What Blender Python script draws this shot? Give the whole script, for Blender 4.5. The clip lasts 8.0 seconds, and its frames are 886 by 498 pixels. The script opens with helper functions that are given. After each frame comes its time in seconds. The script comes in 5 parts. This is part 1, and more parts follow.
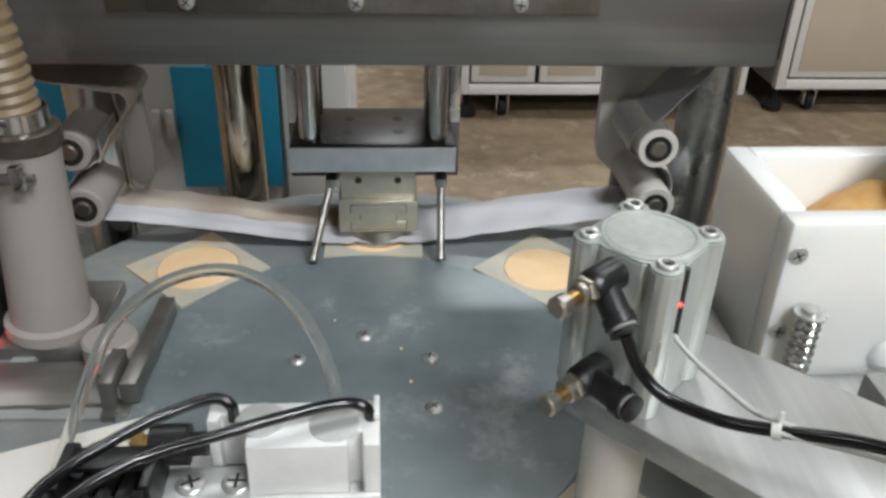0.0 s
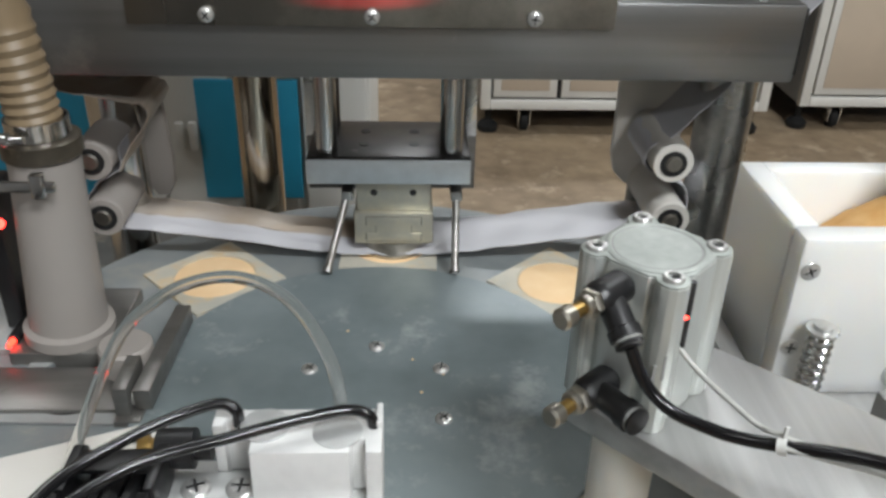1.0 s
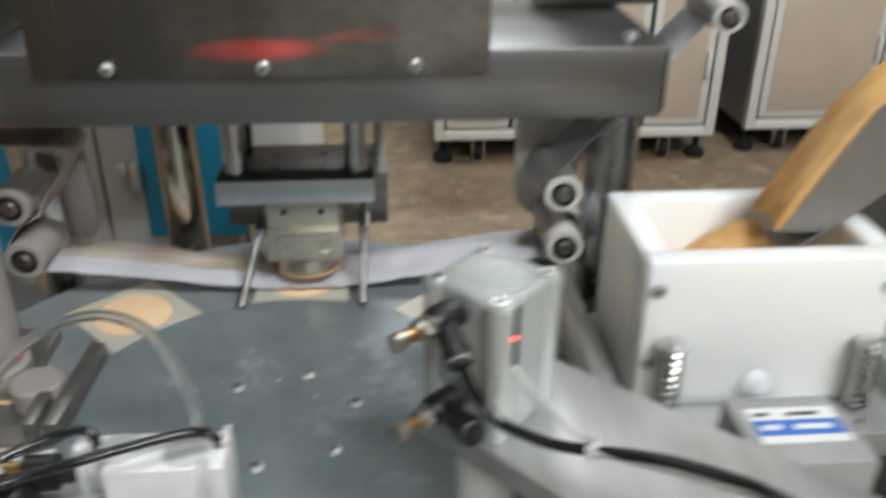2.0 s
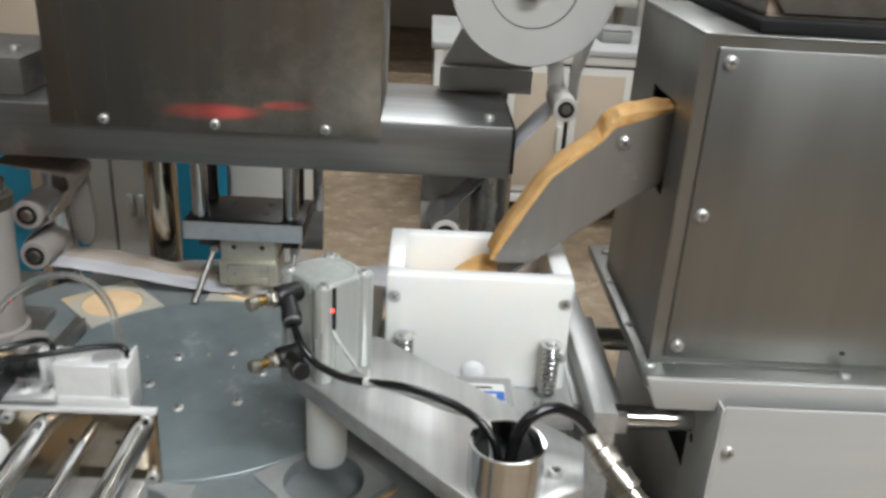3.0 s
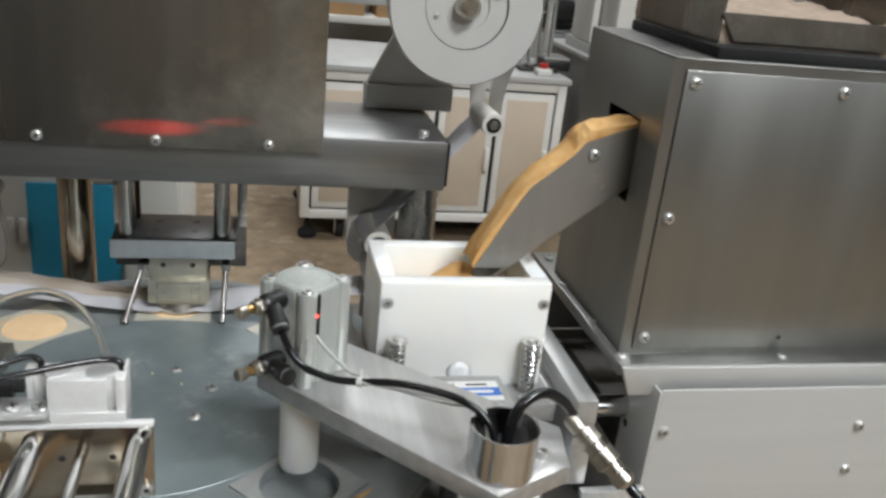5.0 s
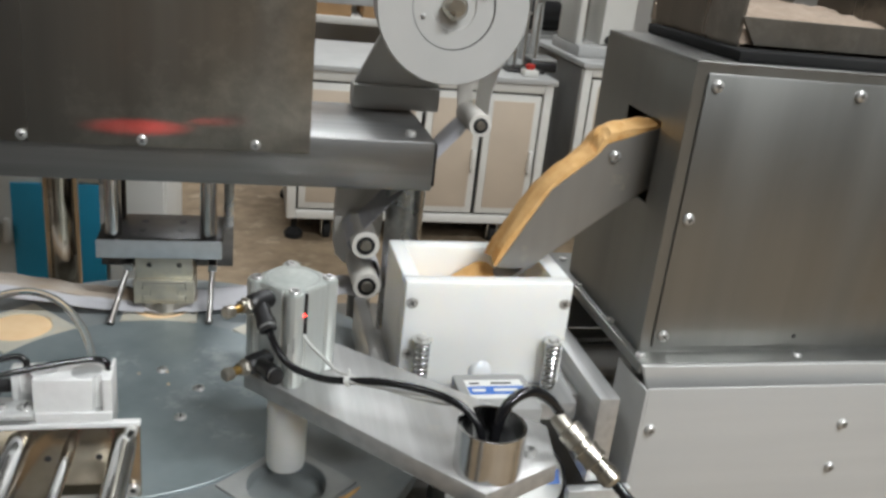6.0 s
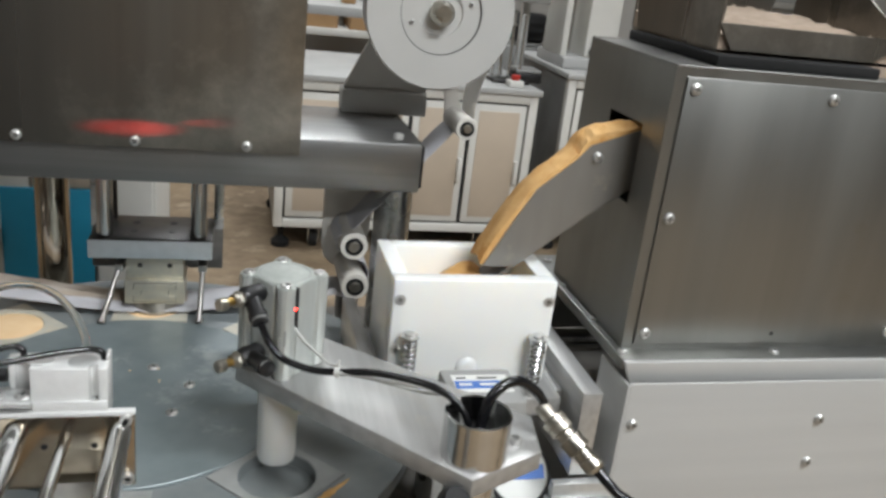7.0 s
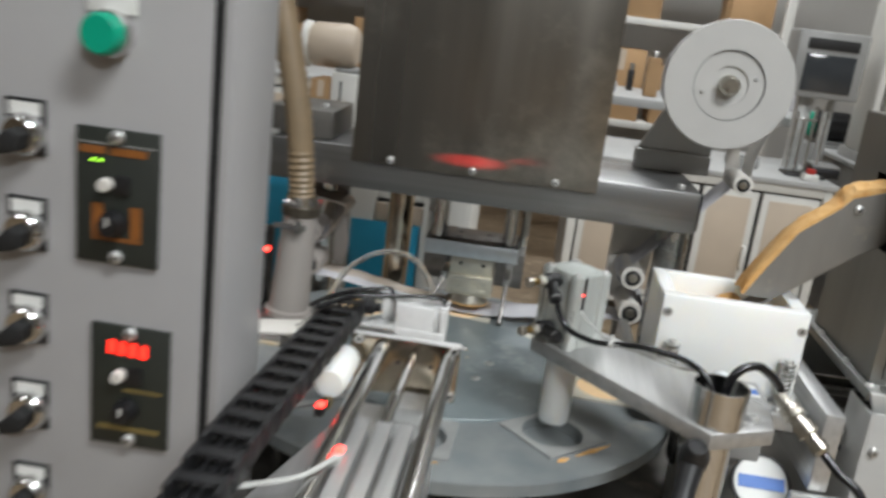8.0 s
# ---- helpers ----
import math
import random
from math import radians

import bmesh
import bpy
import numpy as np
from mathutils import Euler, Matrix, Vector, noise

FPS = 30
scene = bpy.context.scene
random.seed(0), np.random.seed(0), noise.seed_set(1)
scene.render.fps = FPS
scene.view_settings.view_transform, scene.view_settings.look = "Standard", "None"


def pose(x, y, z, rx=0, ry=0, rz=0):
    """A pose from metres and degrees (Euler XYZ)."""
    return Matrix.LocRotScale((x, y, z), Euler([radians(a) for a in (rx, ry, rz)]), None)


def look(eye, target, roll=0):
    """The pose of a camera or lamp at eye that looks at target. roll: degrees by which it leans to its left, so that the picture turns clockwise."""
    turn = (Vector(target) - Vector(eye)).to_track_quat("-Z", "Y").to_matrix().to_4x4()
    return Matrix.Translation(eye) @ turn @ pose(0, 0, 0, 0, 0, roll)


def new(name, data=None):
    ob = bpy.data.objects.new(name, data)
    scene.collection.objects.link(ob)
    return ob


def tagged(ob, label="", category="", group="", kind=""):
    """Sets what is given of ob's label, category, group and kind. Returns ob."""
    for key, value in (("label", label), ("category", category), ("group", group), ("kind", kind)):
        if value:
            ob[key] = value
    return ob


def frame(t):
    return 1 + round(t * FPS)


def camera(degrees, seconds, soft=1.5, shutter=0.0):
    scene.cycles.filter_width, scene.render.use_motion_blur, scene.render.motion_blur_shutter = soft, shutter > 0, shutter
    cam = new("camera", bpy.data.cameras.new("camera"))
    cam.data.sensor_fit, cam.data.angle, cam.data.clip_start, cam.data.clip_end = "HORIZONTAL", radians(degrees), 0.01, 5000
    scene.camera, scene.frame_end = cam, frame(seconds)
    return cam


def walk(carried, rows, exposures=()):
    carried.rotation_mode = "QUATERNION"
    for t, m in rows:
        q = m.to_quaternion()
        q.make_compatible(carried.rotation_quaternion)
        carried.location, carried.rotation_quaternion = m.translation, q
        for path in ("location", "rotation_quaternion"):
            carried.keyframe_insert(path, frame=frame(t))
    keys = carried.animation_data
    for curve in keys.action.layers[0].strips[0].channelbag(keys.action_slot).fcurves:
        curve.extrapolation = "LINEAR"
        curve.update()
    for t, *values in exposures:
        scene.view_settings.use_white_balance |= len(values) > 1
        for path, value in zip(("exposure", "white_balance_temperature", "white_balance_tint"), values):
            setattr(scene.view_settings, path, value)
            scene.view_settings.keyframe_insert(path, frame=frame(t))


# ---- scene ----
cam = camera(55.2, 8.0, 2.9, 0.6)
PATH = [
    (0, (0.018, 0.006, 0.96), (0.158, 1.726, -0.05), 1.7),
    (0.5, (0.019, 0.007, 0.96), (0.143, 1.736, -0.038), 1.9),
    (1, (0.025, 0.002, 0.96), (0.112, 1.743, -0.022), 1.5),
    (1.5, (0.037, -0.007, 0.964), (0.112, 1.736, -0.013), 1.0),
    (2, (0.089, -0.037, 0.983), (0.223, 1.733, 0.061), 0.4),
    (2.2, (0.136, -0.079, 1.006), (0.293, 1.724, 0.153), 1.2),
    (3.3, (0.216, -0.287, 1.056), (0.262, 1.553, 0.273), 3.9),
    (3.5, (0.168, -0.285, 1.042), (0.285, 1.559, 0.276), 3.9),
    (4, (0.115, -0.285, 1.044), (0.455, 1.545, 0.312), 5.1),
    (4.5, (0.098, -0.294, 1.048), (0.49, 1.535, 0.339), 5.5),
    (5, (0.103, -0.297, 1.049), (0.536, 1.519, 0.331), 6.0),
    (6.5, (0.102, -0.304, 1.047), (0.578, 1.505, 0.342), 6.5),
    (7, (0.096, -0.322, 1.042), (0.592, 1.492, 0.361), 6.7),
    (7.2, (0.085, -0.334, 1.039), (0.549, 1.487, 0.352), 6.5),
    (7.3, (0.081, -0.350, 1.034), (0.493, 1.473, 0.318), 6.7),
    (7.5, (0.079, -0.396, 1.016), (0.266, 1.484, 0.389), 5.9),
    (7.6, (0.085, -0.422, 1.015), (0.147, 1.477, 0.381), 5.3),
    (7.8, (0.081, -0.483, 1.024), (-0.011, 1.419, 0.448), 6.4),
    (8, (0.072, -0.549, 1.02), (-0.092, 1.369, 0.476), 7.0),
]
walk(cam, [(t, look(eye, target, roll)) for t, eye, target, roll in PATH])


# ---- light ----
world = bpy.data.worlds.new("hall_world")
scene.world = world
world.use_nodes = True
world.node_tree.nodes["Background"].inputs[0].default_value = (0.9, 0.95, 1.0, 1)
world.node_tree.nodes["Background"].inputs[1].default_value = 0.02
scene.view_settings.exposure = 0.0


def tube_lamp(x, y, z, lx, ly, watts):
    data = bpy.data.lights.new("tube_light", "AREA")
    data.shape, data.size, data.size_y, data.energy = "RECTANGLE", lx, ly, watts
    data.color = (0.93, 0.97, 1.0)
    ob = new("tube_light", data)
    ob.matrix_world = look((x, y, z), (x, y + 0.0001, 0))
    return ob


LAMPS = ((1.2, -1.0, 3.2, 1.3, 0.25), (1.5, -3.4, 3.2, 1.3, 0.25), (-1.6, -0.5, 3.3, 1.3, 0.25), (1.9, 1.5, 3.3, 1.3, 0.25), (-0.7, 1.9, 3.3, 1.3, 0.25), (0.6, 3.8, 3.3, 1.3, 0.25))
WATTS = (104, 138, 14, 32, 24, 66)
for (lx, ly, lz, sx, sy), w in zip(LAMPS, WATTS):
    tube_lamp(lx, ly, lz - 0.03, sx, sy, w)

# added spot lamp at the pick-up slide's switch: imitates its red reflection on the press cover
beam_data = bpy.data.lights.new("red_reflection_spot", "SPOT")
beam_data.energy, beam_data.color, beam_data.spot_size, beam_data.spot_blend, beam_data.shadow_soft_size = 9.0, (1.0, 0.02, 0.02), radians(4.6), 1.0, 0.002
new("red_reflection_spot", beam_data).matrix_world = look((-0.0363, 0.0181, 0.7), (-0.004, 0.6, 0.8245)) @ Matrix.Diagonal((2.7, 0.42, 1, 1))

# second added spot at the other switch: a weaker, smaller red reflection beside it
side_reflection = bpy.data.lights.new("red_reflection_spot", "SPOT")
side_reflection.energy, side_reflection.color, side_reflection.spot_size, side_reflection.spot_blend, side_reflection.shadow_soft_size = 6.0, (1.0, 0.02, 0.02), radians(3.6), 1.0, 0.002
new("red_reflection_spot", side_reflection).matrix_world = look((-0.0724, 0.1046, 0.7), (0.078, 0.6, 0.8345)) @ Matrix.Diagonal((2.2, 0.36, 1, 1))


# ---- materials ----
def material(name, colour, rough=0.5, metal=0.0, other=None, mix=0.35, scale=30.0, stretch=(1, 1, 1), bump=0.0, bump_scale=200.0, spots=None, spot_scale=8.0, spot_cut=0.58, random_tint=0.0, coat=0.0, rough_vary=0.12):
    m = bpy.data.materials.new(name)
    m.use_nodes = True
    n, l = m.node_tree.nodes, m.node_tree.links
    b = n["Principled BSDF"]
    b.inputs["Roughness"].default_value, b.inputs["Metallic"].default_value = rough, metal
    b.inputs["Coat Weight"].default_value = coat
    tc, mp = n.new("ShaderNodeTexCoord"), n.new("ShaderNodeMapping")
    l.new(tc.outputs["Object"], mp.inputs["Vector"])
    mp.inputs["Scale"].default_value = stretch
    fine, coarse = n.new("ShaderNodeTexNoise"), n.new("ShaderNodeTexNoise")
    for node, s in ((fine, scale), (coarse, scale * 0.17)):
        node.inputs["Scale"].default_value, node.inputs["Detail"].default_value = s, 6
        l.new(mp.outputs[0], node.inputs["Vector"])
    add = n.new("ShaderNodeMath")
    add.operation = "ADD"
    l.new(fine.outputs[0], add.inputs[0])
    l.new(coarse.outputs[0], add.inputs[1])
    ramp = n.new("ShaderNodeMapRange")
    ramp.inputs["From Min"].default_value, ramp.inputs["From Max"].default_value = 0.7, 1.3
    l.new(add.outputs[0], ramp.inputs["Value"])
    mx = n.new("ShaderNodeMix")
    mx.data_type = "RGBA"
    other = other or tuple(c * (1 - mix) for c in colour)
    mx.inputs[6].default_value, mx.inputs[7].default_value = (*colour, 1), (*other, 1)
    l.new(ramp.outputs[0], mx.inputs[0])
    out = mx.outputs[2]
    if spots:
        sp = n.new("ShaderNodeTexNoise")
        sp.inputs["Scale"].default_value, sp.inputs["Detail"].default_value, sp.inputs["Roughness"].default_value = spot_scale, 8, 0.7
        l.new(tc.outputs["Object"], sp.inputs["Vector"])
        r2 = n.new("ShaderNodeMapRange")
        r2.inputs["From Min"].default_value, r2.inputs["From Max"].default_value = spot_cut, spot_cut + 0.14
        l.new(sp.outputs[0], r2.inputs["Value"])
        m2 = n.new("ShaderNodeMix")
        m2.data_type = "RGBA"
        l.new(r2.outputs[0], m2.inputs[0])
        l.new(out, m2.inputs[6])
        m2.inputs[7].default_value = (*spots, 1)
        out = m2.outputs[2]
    if random_tint:
        oi, hs = n.new("ShaderNodeObjectInfo"), n.new("ShaderNodeHueSaturation")
        mr = n.new("ShaderNodeMapRange")
        mr.inputs["To Min"].default_value, mr.inputs["To Max"].default_value = 1 - random_tint, 1 + random_tint
        l.new(oi.outputs["Random"], mr.inputs["Value"])
        l.new(mr.outputs[0], hs.inputs["Value"])
        l.new(out, hs.inputs["Color"])
        out = hs.outputs[0]
    l.new(out, b.inputs["Base Color"])
    rr = n.new("ShaderNodeMapRange")
    rr.inputs["From Min"].default_value, rr.inputs["From Max"].default_value = 0.3, 0.7
    rr.inputs["To Min"].default_value, rr.inputs["To Max"].default_value = max(0.02, rough - rough_vary), min(1, rough + rough_vary)
    l.new(coarse.outputs[0], rr.inputs["Value"])
    l.new(rr.outputs[0], b.inputs["Roughness"])
    if bump:
        bn, bp = n.new("ShaderNodeTexNoise"), n.new("ShaderNodeBump")
        bn.inputs["Scale"].default_value, bn.inputs["Detail"].default_value = bump_scale, 5
        bp.inputs["Strength"].default_value, bp.inputs["Distance"].default_value = bump, 0.001
        l.new(mp.outputs[0], bn.inputs["Vector"])
        l.new(bn.outputs[0], bp.inputs["Height"])
        l.new(bp.outputs[0], b.inputs["Normal"])
    return m


def glow(name, colour, strength):
    m = bpy.data.materials.new(name)
    m.use_nodes = True
    b = m.node_tree.nodes["Principled BSDF"]
    b.inputs["Base Color"].default_value = (*colour, 1)
    b.inputs["Emission Color"].default_value = (*colour, 1)
    b.inputs["Emission Strength"].default_value = strength
    return m


def clear(name, colour, rough, transmission=1.0, ior=1.3):
    m = material(name, colour, rough, 0, mix=0.1)
    b = m.node_tree.nodes["Principled BSDF"]
    b.inputs["Transmission Weight"].default_value, b.inputs["IOR"].default_value = transmission, ior
    return m


M = dict(
    sheet=material("brushed_steel_sheet", (0.20, 0.186, 0.162), 0.34, 0.9, scale=60, stretch=(1, 1, 0.03), mix=0.16, bump=0.05, bump_scale=700, spots=(0.275, 0.258, 0.225), spot_scale=5.5, spot_cut=0.5, rough_vary=0.16),
    sheet_box=material("brushed_steel_box", (0.275, 0.275, 0.263), 0.37, 0.92, scale=50, stretch=(1, 1, 0.04), mix=0.12, bump=0.05, bump_scale=700, spots=(0.25, 0.24, 0.22), spot_scale=9),
    beam=material("ground_steel", (0.30, 0.30, 0.295), 0.36, 0.9, scale=80, stretch=(0.03, 1, 1), mix=0.3, bump=0.04, bump_scale=600, spots=(0.36, 0.35, 0.33), spot_scale=14),
    steel=material("machined_steel", (0.55, 0.55, 0.53), 0.3, 1, scale=160, mix=0.3, bump=0.06, bump_scale=900),
    chrome=material("chromed_shaft", (0.70, 0.70, 0.69), 0.17, 1, scale=60, mix=0.16, rough_vary=0.07),
    chrome_old=material("tarnished_chrome", (0.55, 0.49, 0.40), 0.16, 1, scale=25, other=(0.33, 0.27, 0.2), rough_vary=0.07),
    dark_steel=material("near_black_steel", (0.055, 0.052, 0.05), 0.38, 0.7, scale=60, mix=0.5, bump=0.05, spots=(0.16, 0.15, 0.14), spot_scale=30, spot_cut=0.6),
    alu=material("anodised_aluminium", (0.68, 0.69, 0.68), 0.45, 0.7, scale=120, mix=0.18, bump=0.04, bump_scale=900),
    bright_alu=material("bright_satin_aluminium", (0.80, 0.80, 0.785), 0.5, 0.35, scale=120, mix=0.1, bump=0.04, bump_scale=900),
    alu_plate=material("milled_aluminium", (0.60, 0.60, 0.59), 0.42, 0.75, scale=110, stretch=(1, 0.06, 1), mix=0.3, bump=0.06, bump_scale=600, spots=(0.56, 0.54, 0.50), spot_scale=20, spot_cut=0.6),
    cyl=material("extruded_aluminium", (0.62, 0.645, 0.615), 0.32, 0.55, scale=120, stretch=(1, 1, 0.05), mix=0.2, bump=0.04, bump_scale=900),
    cap=material("dull_cast_aluminium", (0.50, 0.53, 0.50), 0.55, 0.55, scale=160, mix=0.2, bump=0.06, bump_scale=900, spots=(0.58, 0.58, 0.54), spot_scale=130, spot_cut=0.62),
    chute=material("powdery_steel_sheet", (0.33, 0.325, 0.31), 0.48, 0.75, scale=60, stretch=(1, 1, 0.2), mix=0.14, bump=0.05, bump_scale=500, spots=(0.46, 0.42, 0.35), spot_scale=24, spot_cut=0.6),
    worktop=material("scuffed_grey_worktop", (0.42, 0.42, 0.41), 0.5, 0, scale=14, mix=0.14, bump=0.03),
    holder=material("dusty_tool_steel", (0.48, 0.47, 0.41), 0.45, 0.8, scale=120, other=(0.62, 0.58, 0.46), bump=0.06, bump_scale=700),
    ramplate=material("satin_plated_plate", (0.56, 0.60, 0.62), 0.42, 0.75, scale=110, mix=0.15, bump=0.03, bump_scale=800),
    slate=material("dusty_dark_plate", (0.148, 0.178, 0.186), 0.40, 0.2, scale=26, other=(0.225, 0.262, 0.27), bump=0.07, bump_scale=420, spots=(0.37, 0.40, 0.40), spot_scale=15, spot_cut=0.57, rough_vary=0.1),
    slate_ring=material("worn_dark_ring", (0.165, 0.19, 0.20), 0.45, 0.2, scale=22, other=(0.29, 0.305, 0.30), bump=0.08, bump_scale=420, spots=(0.36, 0.34, 0.29), spot_scale=11, spot_cut=0.6),
    insert=material("powder_dusted_insert", (0.60, 0.55, 0.45), 0.6, 0.1, scale=40, other=(0.45, 0.44, 0.38), bump=0.12, bump_scale=500, spots=(0.62, 0.47, 0.27), spot_scale=26, spot_cut=0.52),
    insert_clean=material("wiped_grey_insert", (0.40, 0.41, 0.40), 0.5, 0.3, scale=40, mix=0.3, bump=0.08, bump_scale=500, spots=(0.45, 0.38, 0.27), spot_scale=13, spot_cut=0.63),
    powder=material("pressed_beige_powder", (0.86, 0.63, 0.38), 0.95, 0, scale=60, other=(0.80, 0.55, 0.30), bump=0.2, bump_scale=900, rough_vary=0.03),
    bin_powder=material("dull_pinkish_powder", (0.36, 0.28, 0.215), 0.95, 0, scale=40, mix=0.25, bump=0.3, bump_scale=300, rough_vary=0.03),
    powder_loose=material("loose_ochre_powder", (0.54, 0.28, 0.08), 0.97, 0, scale=70, other=(0.70, 0.44, 0.19), bump=0.5, bump_scale=420, spots=(0.48, 0.22, 0.05), spot_scale=16, spot_cut=0.55, rough_vary=0.02),
    white_plastic=material("milky_white_plastic", (0.82, 0.82, 0.79), 0.42, 0, scale=14, mix=0.05, bump=0.03, bump_scale=300, spots=(0.74, 0.68, 0.56), spot_scale=6, spot_cut=0.66),
    # white plastic and paint on the left side, its shade put into the base colour
    post=material("shade_greyed_plastic", (0.33, 0.30, 0.275), 0.5, 0, scale=14, mix=0.14, bump=0.04, bump_scale=300),
    roller=material("off_white_roller", (0.66, 0.63, 0.58), 0.5, 0, scale=22, mix=0.14, bump=0.05, bump_scale=350, spots=(0.55, 0.43, 0.28), spot_scale=14, spot_cut=0.62),
    white_paint=material("chipped_white_paint", (0.68, 0.65, 0.60), 0.45, 0, scale=18, mix=0.12, bump=0.05, bump_scale=260, spots=(0.5, 0.44, 0.36), spot_scale=10, spot_cut=0.64),
    film=material("white_plastic_film", (0.54, 0.535, 0.56), 0.5, 0, scale=24, stretch=(0.3, 1, 1), mix=0.1, bump=0.12, bump_scale=60),
    film_used=material("brownish_plastic_film", (0.44, 0.40, 0.36), 0.5, 0, scale=30, other=(0.40, 0.31, 0.22), bump=0.15, bump_scale=60),
    reel=material("translucent_reel", (0.47, 0.465, 0.445), 0.35, 0, scale=18, mix=0.08, bump=0.03),
    black=material("black_polymer", (0.012, 0.012, 0.013), 0.42, 0, scale=90, mix=0.4, bump=0.05, bump_scale=600),
    black_gloss=material("black_tube", (0.008, 0.008, 0.009), 0.2, 0, scale=50, mix=0.3, rough_vary=0.06),
    grey_wire=material("pale_grey_wire", (0.5, 0.5, 0.47), 0.5, 0, scale=60, mix=0.12),
    brass=material("brass", (0.60, 0.40, 0.14), 0.36, 1, scale=90, mix=0.3),
    nickel=material("nickel_plated", (0.58, 0.55, 0.48), 0.34, 1, scale=120, mix=0.3, bump=0.05, bump_scale=1200),
    screw=material("zinc_screw", (0.70, 0.70, 0.68), 0.32, 0.75, scale=200, mix=0.3),
    # near-black: paints in the shade of holes, gaps and insides; also dark print
    recess=material("recess_shade_and_print", (0.02, 0.02, 0.02), 0.6, 0.2, scale=50),
    blue_film=material("blue_protective_film", (0.03, 0.36, 0.58), 0.42, 0, scale=9, mix=0.22, bump=0.25, bump_scale=25),
    cabinet=material("white_cabinet_frame", (0.68, 0.67, 0.63), 0.45, 0, scale=12, mix=0.08, bump=0.03),
    beige=material("beige_cabinet_panel", (0.55, 0.46, 0.36), 0.5, 0, scale=8, mix=0.14, bump=0.03),
    floor=material("stained_concrete_floor", (0.30, 0.225, 0.145), 0.6, 0, scale=16, other=(0.15, 0.105, 0.065), bump=0.2, bump_scale=60, spots=(0.38, 0.30, 0.21), spot_scale=11, spot_cut=0.54),
    # dark colour for the unseen south wall, to dim what the steel reflects
    dim_wall=material("grey_brown_wall", (0.20, 0.18, 0.155), 0.85, 0, scale=5, mix=0.2, bump=0.05, bump_scale=80),
    # gasket black, deepened to paint in the shadow gap under the feed bin
    matte_black=material("gasket_and_shade_black", (0.004, 0.004, 0.004), 0.95, 0, scale=60),
    station=material("grimy_milled_steel", (0.27, 0.26, 0.245), 0.42, 0.75, scale=90, stretch=(0.2, 1, 1), mix=0.3, bump=0.06, bump_scale=600, spots=(0.15, 0.13, 0.11), spot_scale=16, spot_cut=0.56),
    grimy=material("grimy_dark_collar", (0.10, 0.085, 0.065), 0.4, 0.5, scale=60, mix=0.4, bump=0.1, bump_scale=300, spots=(0.24, 0.19, 0.13), spot_scale=40, spot_cut=0.55),
    wall=material("off_white_wall", (0.64, 0.63, 0.60), 0.8, 0, scale=5, mix=0.07, bump=0.05, bump_scale=80),
    ceiling=material("grey_ceiling", (0.35, 0.345, 0.33), 0.85, 0, scale=4, mix=0.1),
    base=material("grimy_machine_bed", (0.16, 0.15, 0.135), 0.5, 0.5, scale=25, mix=0.4, bump=0.08, spots=(0.3, 0.26, 0.2), spot_scale=12),
    panel=material("light_grey_enamel", (0.335, 0.33, 0.328), 0.42, 0, scale=10, mix=0.1, bump=0.05, bump_scale=420, spots=(0.28, 0.265, 0.25), spot_scale=5, spot_cut=0.6),
    red_plastic=material("red_plastic", (0.5, 0.03, 0.02), 0.4, 0, scale=30, mix=0.15),
    green=material("green_button", (0.0, 0.33, 0.20), 0.35, 0, scale=30, mix=0.15),
    module=material("dark_green_plate", (0.020, 0.024, 0.019), 0.55, 0, scale=40, mix=0.25),
    orange=material("dull_orange_print", (0.25, 0.09, 0.02), 0.5, 0, scale=60),
    ochre=material("ochre_print", (0.22, 0.16, 0.05), 0.5, 0, scale=60),
    print_white=material("white_print", (0.7, 0.7, 0.67), 0.5, 0, scale=60, mix=0.06),
    print_blue=material("blue_print", (0.03, 0.14, 0.48), 0.45, 0, scale=60, mix=0.1),
    rubber=material("black_rubber", (0.009, 0.009, 0.009), 0.8, 0, scale=60),
    card=material("brown_cardboard", (0.42, 0.26, 0.13), 0.8, 0, scale=12, mix=0.16, bump=0.05, random_tint=0.18),
    grey_paint=material("grey_paint", (0.30, 0.30, 0.29), 0.45, 0, scale=20, mix=0.15),
    screen=material("dark_screen", (0.05, 0.055, 0.06), 0.15, 0, scale=10),
    hose_corr=material("yellowed_hose", (0.24, 0.175, 0.105), 0.45, 0, scale=40, mix=0.25, bump=0.05),
    led_bright=glow("bright_red_led", (1.0, 0.03, 0.02), 9),
    lower_sheet=material("pale_satin_steel", (0.60, 0.60, 0.585), 0.5, 0.55, scale=40, stretch=(0.05, 1, 1), mix=0.1, bump=0.04, bump_scale=700),
    stand=material("pale_grey_paint", (0.45, 0.45, 0.43), 0.45, 0.1, scale=20, mix=0.12, bump=0.03),
    led_red=glow("red_led", (1.0, 0.03, 0.02), 12),
    led_glow=glow("strong_red_led", (1.0, 0.04, 0.02), 6),
    digits=glow("red_digits", (1.0, 0.02, 0.01), 3.5),
    led_green=glow("green_led", (0.4, 1.0, 0.05), 2.2),
    tube_glow=glow("tube_glow", (1.0, 0.95, 0.88), 6),
    clear_hose=clear("clear_hose", (0.93, 0.93, 0.90), 0.06, 0.96, 1.2),
    clear_film=clear("clear_film", (0.88, 0.88, 0.86), 0.35, 0.55, 1.1),
)

milky = M["white_plastic"].node_tree.nodes["Principled BSDF"]
milky.inputs["Subsurface Weight"].default_value, milky.inputs["Subsurface Scale"].default_value = 0.6, 0.02
milky.inputs["Subsurface Radius"].default_value = (1.0, 0.9, 0.75)


